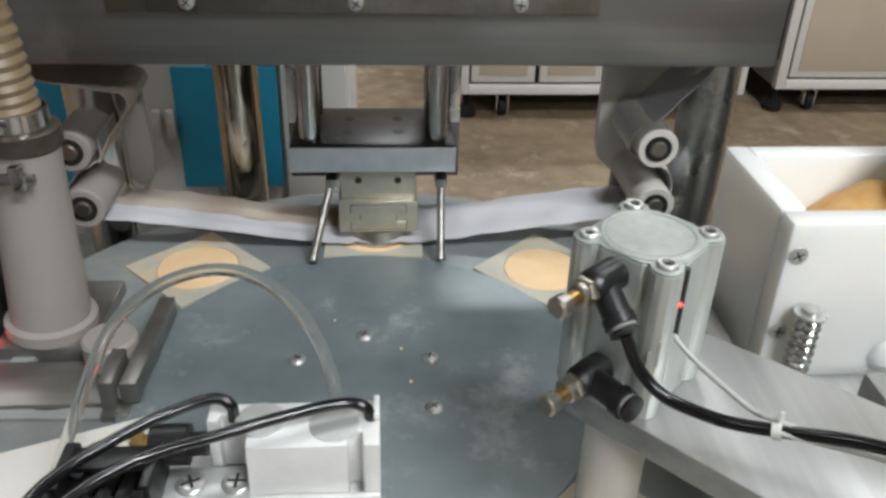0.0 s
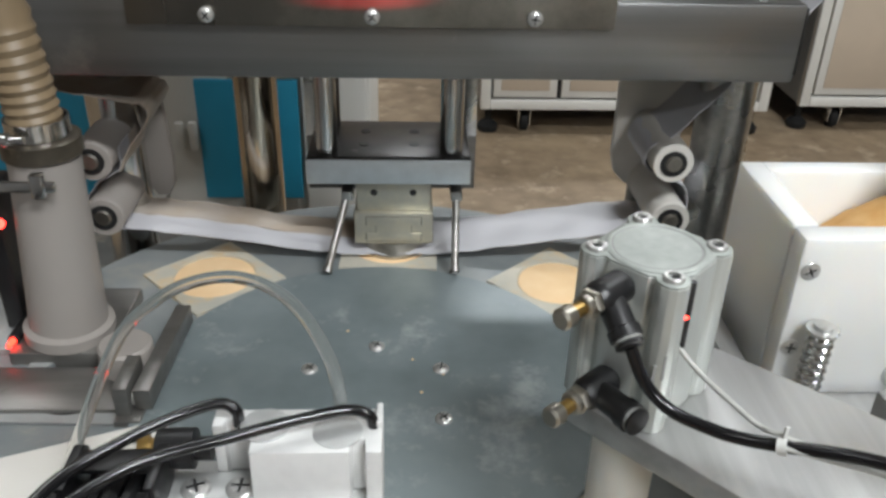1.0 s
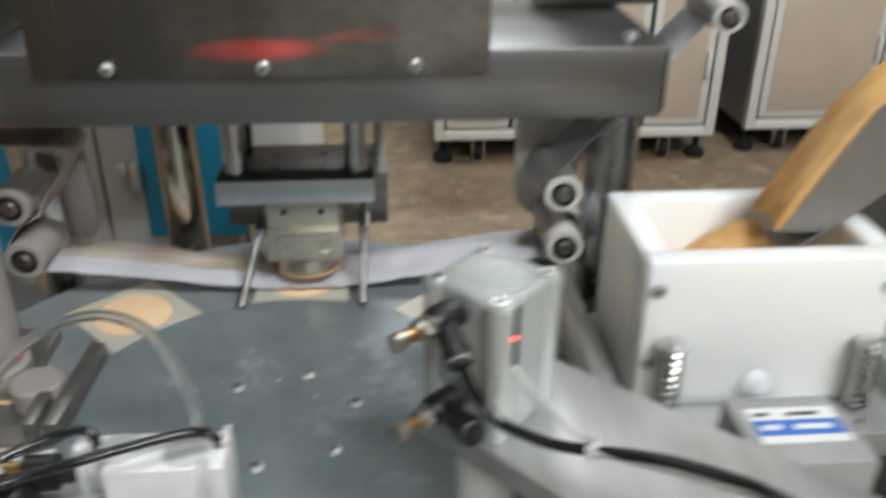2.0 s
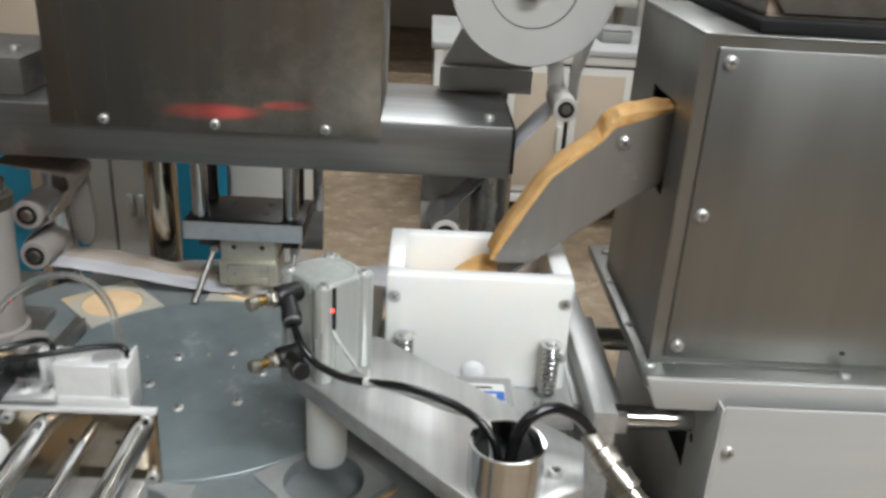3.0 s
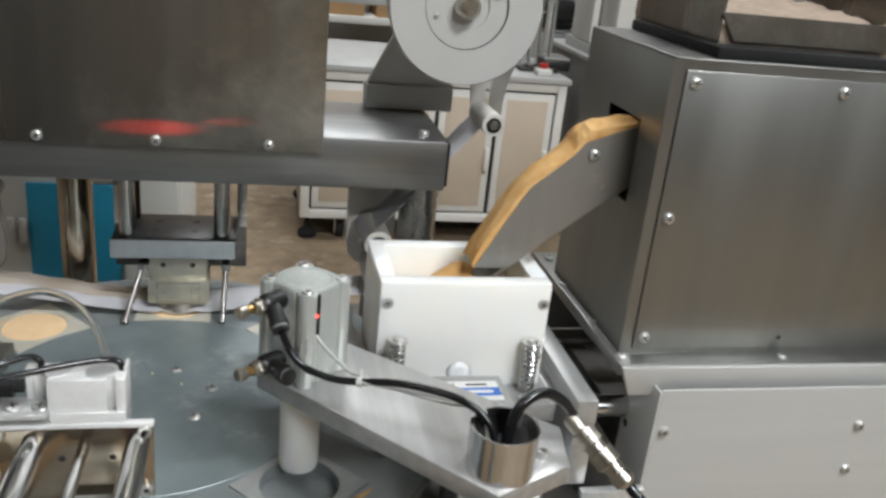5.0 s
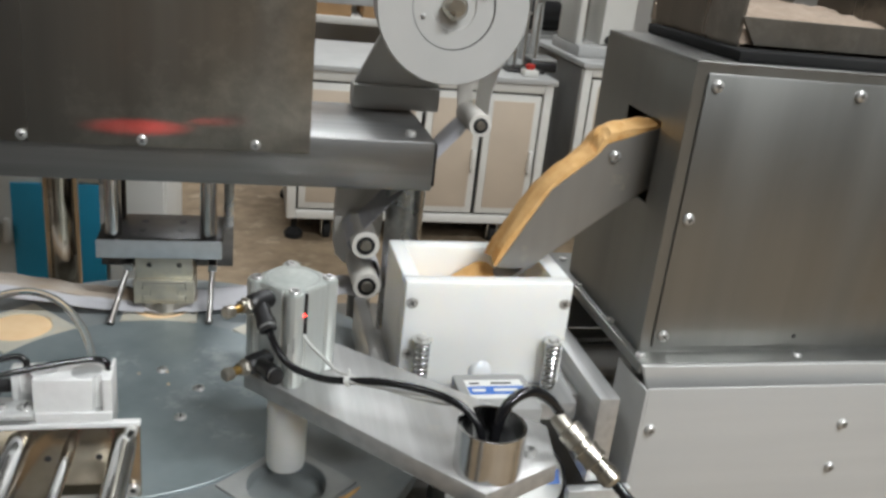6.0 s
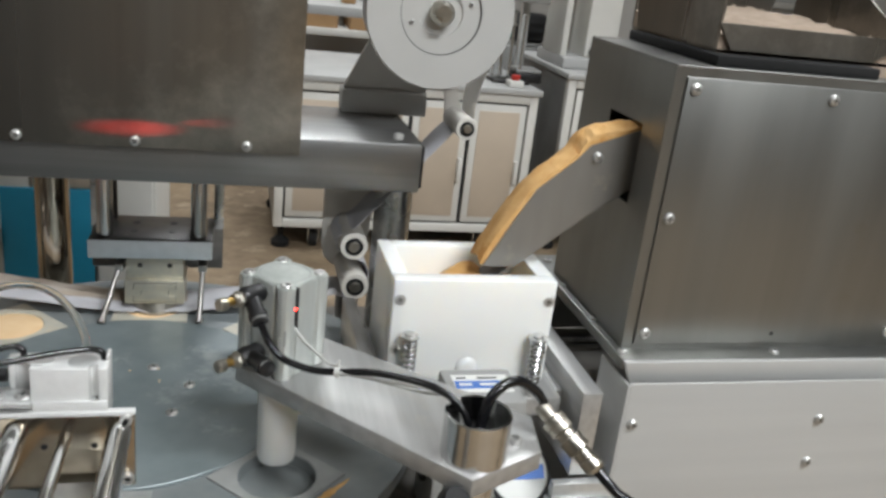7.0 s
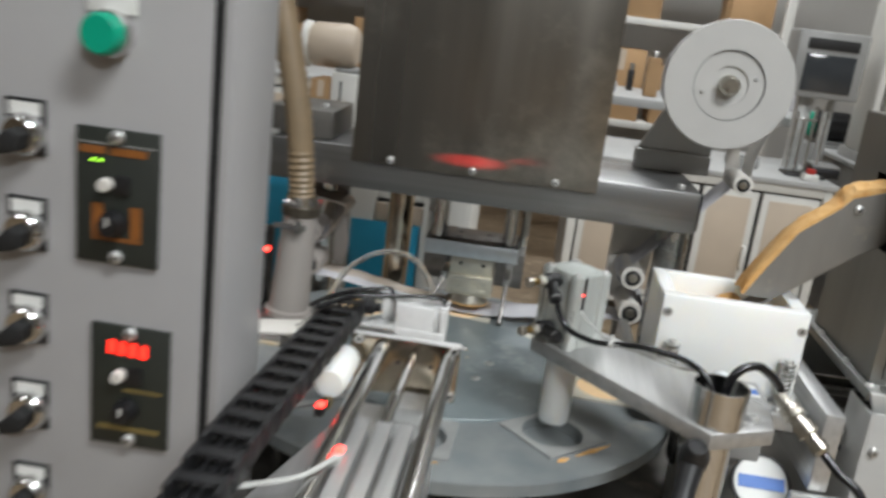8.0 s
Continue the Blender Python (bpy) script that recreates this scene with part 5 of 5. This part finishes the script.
def timer_module(x, z, red):
    m = part("timer_module", box(x - 0.0365, x + 0.0365, F - 0.004, F - 0.0002, z - 0.0585, z + 0.0585, 0.001), M["module"], panel, "dark green speed control module")
    f = F - 0.004
    for dz in (-0.052, 0.052):
        screw(m, x, f, z + dz, "-y", 0.0062)
    if red:
        for k in range(4):
            part("display_bar", box(x - 0.02 + 0.0098 * k, x - 0.0138 + 0.0098 * k, f - 0.0006, f - 0.0001, z + 0.032 - 0.0006 * k, z + 0.044 - 0.0006 * k), M["digits"], m, "glowing red display bar")
        part("print_bar", box(x - 0.005, x + 0.03, f - 0.0004, f - 0.0001, z - 0.004, z - 0.001), M["ochre"], m)
        part("print_bar", box(x - 0.03, x + 0.028, f - 0.0004, f - 0.0001, z - 0.044, z - 0.039), M["ochre"], m)
    else:
        part("print_bar", box(x - 0.033, x - 0.010, f - 0.0004, f - 0.0001, z + 0.0365, z + 0.043), M["orange"], m)
        part("print_bar", box(x - 0.006, x + 0.026, f - 0.0004, f - 0.0001, z + 0.0365, z + 0.043), M["orange"], m)
        part("print_line", box(x - 0.034, x + 0.034, f - 0.0004, f - 0.0001, z + 0.0450, z + 0.0460), M["grey_paint"], m)
        part("scale_bar", box(x - 0.022, x - 0.012, f - 0.0004, f - 0.0001, z - 0.034, z - 0.006), M["orange"], m)
        part("scale_bar", box(x + 0.012, x + 0.022, f - 0.0004, f - 0.0001, z - 0.034, z - 0.006), M["orange"], m)
        part("scale_bar", box(x - 0.022, x + 0.022, f - 0.0004, f - 0.0001, z - 0.038, z - 0.0345), M["orange"], m)
        for dx in (-0.021, -0.0145):
            part("indicator", turned((x + dx, f, z + 0.031), (x + dx, f - 0.002, z + 0.031), ((0, 0.0014), (1, 0.0011)), 10), M["led_green"], m, "small green indicator")
    kn = part("knob", turned((x - 0.002, f, z - 0.022), (x - 0.002, f - 0.014, z - 0.022), ((0, 0.0115), (0.5, 0.011), (0.55, 0.0095), (1, 0.0085)), 24), M["black"], m)
    part("pointer", box(x - 0.0028, x - 0.0012, f - 0.0146, f - 0.0141, z - 0.022, z - 0.014), M["print_white"], kn)
    tg = part("toggle", turned((x - 0.009, f, z + 0.011), (x - 0.009, f - 0.008, z + 0.011), ((0, 0.0062), (0.6, 0.0062), (1, 0.005)), 18), M["roller"], m)
    part("toggle_frame", box(x - 0.002, x + 0.012, f - 0.003, f - 0.0002, z + 0.004, z + 0.02, 0.0008), M["black"], m)


timer_module(-0.264, 0.834, False)
timer_module(-0.250, 0.661, True)


def selector(x, z):
    s = part("selector_switch", turned((x, F, z - 0.004), (x, F - 0.014, z - 0.004), ((0, 0.0185), (0.6, 0.0185), (0.85, 0.0165), (1, 0.0145)), 28), M["chrome"], panel, "chromed selector switch with black lever")
    part("name_plate", box(x - 0.018, x + 0.018, F - 0.0025, F - 0.0002, z - 0.022, z + 0.026, 0.0008), M["black"], s)
    part("name_field", box(x - 0.014, x + 0.014, F - 0.0030, F - 0.0026, z + 0.012, z + 0.023), M["print_white"], s)
    part("lever", prism([(x - 0.003, z + 0.003), (x + 0.007, z - 0.002), (x + 0.004, z - 0.016), (x - 0.016, z - 0.021), (x - 0.020, z - 0.013)], F - 0.026, F - 0.0142, "y", 0.0015), M["rubber"], s)


for z in (0.882, 0.798, 0.711, 0.626, 0.54):
    selector(-0.346, z)
for z in (0.885, 0.80, 0.711, 0.626, 0.54):
    selector(-0.43, z)

# ---- workshop behind ----


def work_cabinet(x0, x1, y0, y1, z0, z1, doors, label, cut=0.0):
    t = thing("cabinet_cart", label, "cabinet", (x0 + x1) / 2, (y0 + y1) / 2, 0, "workshop carts")
    s = 0.03
    for x in (x0, x1 - s):
        for y in (y0, y1 - s):
            part("upright", box(x, x + s, y, y + s, z0, z1, 0.003), M["cabinet"], t)
    for z in (z0, z1 - s):
        part("front_rail", box(x0 + s + 0.0003, x1 - s - 0.0003, y0, y0 + s, z, z + s, 0.003), M["cabinet"], t)
    part("worktop", box(x0 - 0.01, x1 + 0.01, y0 - 0.01, y1 + 0.01, z1 + 0.0004, z1 + 0.02, 0.003), M["worktop"], t, "pale grey worktop")
    # near-black body, so the shade in the door gaps is painted in
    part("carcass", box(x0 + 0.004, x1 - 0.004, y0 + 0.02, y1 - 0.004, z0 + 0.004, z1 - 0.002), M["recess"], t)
    part("side_panel", box(x0 + 0.0, x0 + 0.0038, y0 + s, y1 - s, z0 + 0.006, z1 - 0.004), M["grey_paint"], t)
    w = (x1 - x0 - 2 * s) / doors
    for k in range(doors):
        a = x0 + s + w * k
        d = part("door", box(a + 0.007, a + w - 0.007, y0 + 0.002, y0 + 0.0195, z0 + s + 0.008, z1 - s - 0.008, 0.002), M["cabinet"], t)
        part("door_panel", box(a + 0.030, a + w - 0.030, y0 - 0.0012, y0 + 0.0018, z0 + s + 0.03, z1 - s - 0.03, 0.001), M["beige"], d)
        part("handle", box(a + w - 0.03, a + w - 0.015, y0 - 0.02, y0 + 0.0018, (z0 + z1) / 2 - 0.06, (z0 + z1) / 2 + 0.02, 0.004), M["cabinet"], d)
    for x in (x0 + 0.03, x1 - 0.03):
        for y in (y0 + 0.06, y1 - 0.06):
            part("levelling_foot", turned((x, y, 0.0), (x, y, z0), ((0, 0.03), (0.2, 0.032), (0.35, 0.02), (0.4, 0.01), (1, 0.01)), 16), M["rubber"], t)
            xx = x + (0.11 if x < (x0 + x1) / 2 else -0.11)
            c = part("caster", turned((xx - 0.012, y, 0.03), (xx + 0.012, y, 0.03), ((0, 0.026), (0.1, 0.03), (0.9, 0.03), (1, 0.026)), 18), M["rubber"], t)
            part("fork", joined(box(xx - 0.02, xx - 0.015, y - 0.02, y + 0.03, 0.02, 0.075, 0.002), box(xx + 0.015, xx + 0.02, y - 0.02, y + 0.03, 0.02, 0.075, 0.002), box(xx - 0.02, xx + 0.02, y - 0.02, y + 0.03, 0.0752, 0.085, 0.002), rod((xx, y, 0.0852), (xx, y, z0), 0.01, 10)), M["chrome"], c)
    return t


work_cabinet(0.245, 1.115, 2.40, 2.95, 0.085, 0.58, 4, "white framed cabinet cart with beige doors on casters")
work_cabinet(1.235, 2.03, 2.45, 3.0, 0.085, 0.64, 2, "white framed cabinet cart carrying a white column machine")
work_cabinet(-1.25, -0.62, 2.6, 3.1, 0.125, 0.7, 2, "white framed cabinet cart near the blue panels")

blue = thing("film_covered_cabinet", "white cabinet with blue protective film on its doors", "cabinet", -0.3, 1.4, 0)
part("carcass", box(-0.75, -0.03, 1.232, 1.6, 0.04, 0.66, 0.003), M["cabinet"], blue)
part("door", box(-0.345, -0.235 - 0.002, 1.214, 1.231, 0.06, 0.65, 0.003), M["cabinet"], blue)
part("door", box(-0.455, -0.349, 1.214, 1.231, 0.06, 0.65, 0.003), M["cabinet"], blue)
part("filmed_panel", box(-0.285, -0.135, 1.2055, 1.2138, 0.372, 0.562, 0.001), M["blue_film"], blue, "blue protective film")
part("filmed_panel", box(-0.62, -0.40, 1.2055, 1.2138, 0.30, 0.66, 0.001), M["blue_film"], blue, "blue protective film")
part("door", box(-0.131, -0.035, 1.214, 1.231, 0.06, 0.65, 0.003), M["cabinet"], blue)
for x in (-0.312, -0.292):
    part("handle", box(x - 0.006, x + 0.006, 1.193, 1.2053, 0.455, 0.50, 0.003), M["cabinet"], blue)
part("door_top", box(-0.2345, -0.1325, 1.214, 1.231, 0.563, 0.603, 0.002), M["beige"], blue, "beige strip above the film")
part("dark_gap", box(-0.2345, -0.1325, 1.2225, 1.231, 0.6035, 0.611), M["recess"], blue)
part("plinth", box(-0.74, -0.04, 1.25, 1.59, 0.0, 0.0398), M["rubber"], blue)

case = thing("equipment_case", "white equipment case with a dark slot on the filmed cabinet", "case", -0.348, 1.35, 0.6602)
part("case_body", box(-0.376, -0.318, 1.302, 1.42, 0.6602, 0.857, 0.003), M["cabinet"], case)
part("slot", box(-0.356, -0.3515, 1.3005, 1.3018, 0.69, 0.84), M["recess"], case)
carton = thing("cardboard_box", "small orange-brown cardboard box beside the equipment case", "box", -0.4, 1.36, 0.6602)
part("carton", box(-0.424, -0.378, 1.31, 1.41, 0.6602, 0.838, 0.002), M["card"], carton)
part("tape", box(-0.408, -0.394, 1.3085, 1.3098, 0.80, 0.836), M["beige"], carton)
fan = thing("blower_motor", "pale beige blower motor lying on the equipment case", "motor", -0.39, 1.35, 0.8572)
part("motor_body", turned((-0.44, 1.36, 0.909), (-0.328, 1.36, 0.913), ((0, 0.040), (0.1, 0.049), (0.75, 0.050), (0.92, 0.042), (1, 0.025)), 40), M["beige"], fan)
part("end_ring", turned((-0.4545, 1.36, 0.909), (-0.4402, 1.36, 0.909), ((0, 0.030), (0, 0.050), (0.8, 0.051), (1, 0.048), (1, 0.030)), 40, True), M["cabinet"], fan, "pale end ring")
part("shaft", rod((-0.462, 1.36, 0.909), (-0.4405, 1.36, 0.909), 0.008, 18), M["recess"], fan)
part("foot", box(-0.372, -0.322, 1.315, 1.405, 0.8572, 0.8665, 0.002), M["grey_paint"], fan)

monitor = thing("machine_screen", "grey boxed machine screen on a post", "screen", 1.05, 2.7, 0.6)
part("post", box(1.02, 1.07, 2.70, 2.75, 0.6006, 0.87, 0.004), M["alu"], monitor)
part("post", box(1.13, 1.16, 2.74, 2.77, 0.6006, 0.87, 0.004), M["alu"], monitor)
part("casing", box(0.945, 1.185, 2.60, 2.74, 0.8702, 1.098, 0.008), M["grey_paint"], monitor)
part("screen", box(0.98, 1.15, 2.594, 2.5995, 0.893, 1.02, 0.002), M["screen"], monitor)
part("top_slot", box(0.978, 1.152, 2.594, 2.5995, 1.037, 1.073, 0.002), M["recess"], monitor)

shelf = thing("storage_shelf", "grey storage shelf loaded with cardboard boxes", "shelf", 0.4, 4.9, 0)
for x in (-2.2, -0.4, 1.4):
    for y in (4.6, 5.2):
        part("upright", box(x, x + 0.05, y, y + 0.05, 0, 2.4, 0.003), M["cabinet"], shelf)
for z in (0.46, 1.06, 1.61, 2.2):
    part("board", box(-2.2, 1.45, 4.652, 5.198, z, z + 0.04, 0.003), M["cabinet"], shelf)
rnd = random.Random(4)
for z in (0.501, 1.101, 1.651):
    x = -2.1
    while x < 1.2:
        w, h, d = rnd.uniform(0.24, 0.42), rnd.uniform(0.28, 0.43), rnd.uniform(0.3, 0.42)
        if rnd.random() < 0.95:
            b = thing("cardboard_box", "brown cardboard box standing on the shelf", "box", x + w / 2, 4.9, z, "shelf boxes")
            part("carton", box(x, x + w, 4.68, 4.68 + d, z, z + h, 0.004), M["card"], b)
            part("tape", box(x + w / 2 - 0.025, x + w / 2 + 0.025, 4.678, 4.6798, z + h * 0.7, z + h - 0.004), M["beige"], b)
        x += w + rnd.uniform(0.02, 0.08)

bench = thing("work_bench", "white work bench crowded with parts", "bench", 0.55, 3.6, 0)
part("bench_top", box(-0.3, 1.5, 3.3, 4.0, 0.70, 0.74, 0.004), M["worktop"], bench)
for x in (-0.28, 1.44):
    for y in (3.32, 3.94):
        part("leg", box(x, x + 0.04, y, y + 0.04, 0, 0.6998, 0.003), M["cabinet"], bench)
rnd = random.Random(9)
for k in range(16):
    x, y = -0.2 + 0.1 * k + rnd.uniform(-0.02, 0.02), rnd.uniform(3.4, 3.8)
    w, h = rnd.uniform(0.03, 0.07), rnd.uniform(0.04, 0.2)
    m = rnd.choice(("white_plastic", "grey_paint", "steel", "black", "card", "film"))
    word = {"white_plastic": "white plastic", "grey_paint": "grey painted", "steel": "bare steel", "black": "black plastic", "card": "brown cardboard", "film": "wrapped white"}[m]
    t = thing("machine_part", word + " machine part lying on the bench", "machine part", x, y, 0.7402)
    part("body", box(x - w / 2, x + w / 2, y - w / 2, y + w / 2, 0.7402, 0.7402 + h, 0.006), M[m], t)
    part("cap", turned((x, y, 0.7404 + h), (x, y, 0.7404 + h + 0.03), ((0, w * 0.35), (0.8, w * 0.35), (1, w * 0.28)), 14), M["steel"], t)

for x, z, m, word in ((0.62, 0.6004, "white_plastic", "white plastic"), (0.84, 0.6004, "grey_paint", "grey painted"), (1.12, 0.6004, "black", "black plastic")):
    t = thing("small_case", word + " case standing on the cabinet cart", "case", x, 2.6, z)
    part("body", box(x - 0.05, x + 0.05, 2.55, 2.66, z, z + 0.035, 0.006), M[m], t)
    part("lid", box(x - 0.048, x + 0.048, 2.552, 2.658, z + 0.0352, z + 0.045, 0.004), M["grey_paint"], t)


column = thing("column_machine", "white column machine with an open front on the cabinet cart", "machine", 1.36, 2.65, 0.6604)
part("base", box(1.245, 1.50, 2.56, 2.85, 0.6604, 0.70, 0.004), M["worktop"], column)
part("column_body", box(1.345, 1.465, 2.62, 2.80, 0.7002, 1.30, 0.006), M["cabinet"], column)
part("side_frame", box(1.245, 1.268, 2.60, 2.80, 0.7002, 1.25, 0.004), M["cabinet"], column)
part("head", box(1.2445, 1.50, 2.59, 2.82, 1.3002, 1.42, 0.006), M["cabinet"], column)
part("guide_post", rod((1.305, 2.70, 0.7002), (1.305, 2.70, 1.30), 0.012, 16), M["chrome"], column)
part("knob", turned((1.372, 2.6198, 0.72), (1.372, 2.600, 0.72), ((0, 0.012), (0.3, 0.015), (1, 0.014)), 18), M["black"], column)

drive = thing("drive_motor", "black drive motor with a green cap on a pale stand", "motor", 1.32, 3.2, 0)
part("stand", box(1.20, 1.42, 3.12, 3.30, 0.0, 0.66, 0.006), M["worktop"], drive)
part("motor_body", turned((1.24, 3.2, 0.735), (1.40, 3.2, 0.735), ((0, 0.05), (0.08, 0.062), (0.85, 0.062), (1, 0.045)), 28), M["black"], drive)
part("end_cap", turned((1.205, 3.2, 0.735), (1.2398, 3.2, 0.735), ((0, 0.035), (0.2, 0.048), (1, 0.05)), 24), M["green"], drive, "green end cap")
part("foot", box(1.26, 1.38, 3.15, 3.25, 0.6602, 0.675, 0.002), M["grey_paint"], drive)

rack = thing("sample_stand", "steel stand with thin rods on the cabinet cart", "stand", 1.0, 2.56, 0.6004)
part("stand_base", box(0.975, 1.11, 2.50, 2.60, 0.6004, 0.612, 0.003), M["dark_steel"], rack)
for x, h in ((0.985, 0.82), (1.012, 0.80), (1.045, 0.845), (1.085, 0.83)):
    part("rod", rod((x, 2.56, 0.6122), (x, 2.56, h), 0.0055, 12), M["chrome"], rack)
part("clamp_bar", box(0.975, 1.055, 2.553, 2.567, 0.792, 0.80, 0.001), M["steel"], rack)
stop = thing("red_button_box", "small white box with a red button on the cart", "switch box", 1.04, 2.45, 0.6004)
part("box_body", box(1.015, 1.065, 2.43, 2.48, 0.6004, 0.622, 0.003), M["cabinet"], stop)
part("button", turned((1.04, 2.455, 0.6222), (1.04, 2.455, 0.640), ((0, 0.012), (0.3, 0.016), (0.9, 0.016), (1, 0.011)), 20), M["red_plastic"], stop, "red mushroom button")

for z, h in ((1.02, 0.07), (0.80, 0.07), (1.55, 0.05)):
    duct = thing("wall_duct", "pale grey cable duct on the wall", "cable duct", 3.0, 6.46, z, "wall ducts")
    part("channel", box(1.6, 5.2, 6.44, 6.4995, z, z + h, 0.004), M["worktop"], duct)
    part("cover_strip", box(1.6, 5.2, 6.434, 6.4398, z + 0.008, z + h - 0.008, 0.001), M["cabinet"], duct)


# ---- what moves ----
def motions():
    spin = [(0.0, 0), (1.6, 0), (1.69, 0.5), (1.76, 12), (1.83, 29), (1.9, 42), (1.97, 45), (2.06, 45), (8.0, 45)]
    walk(table, [(t, pose(CX, CY, T - 0.014, 0, 0, a)) for t, a in spin])
    lift = [(0.0, 0), (1.0, 0), (1.1, 0.003), (1.2, 0.009), (1.35, 0.0155), (1.5, 0.0172), (2.2, 0.0172), (2.35, 0.0165), (2.7, 0.002), (2.85, 0), (7.4, 0), (7.5, 0.003), (7.6, 0.009), (7.75, 0.0155), (7.9, 0.0172), (8.0, 0.0172)]
    walk(ram, [(t, pose(RX, 0.7, T + h)) for t, h in lift])
    push = [(0.0, 0), (2.2, 0), (2.35, -0.003), (2.6, -0.022), (3.0, -0.065), (3.3, -0.091), (3.5, -0.107), (3.75, -0.117), (4.0, -0.118), (4.15, -0.112), (4.5, -0.077), (5.0, -0.036), (5.2, -0.022), (5.5, -0.006), (5.75, 0), (8.0, 0)]
    walk(feeder, [(t, pose(0.55 + d, 0.48, 0.6)) for t, d in push])


motions()
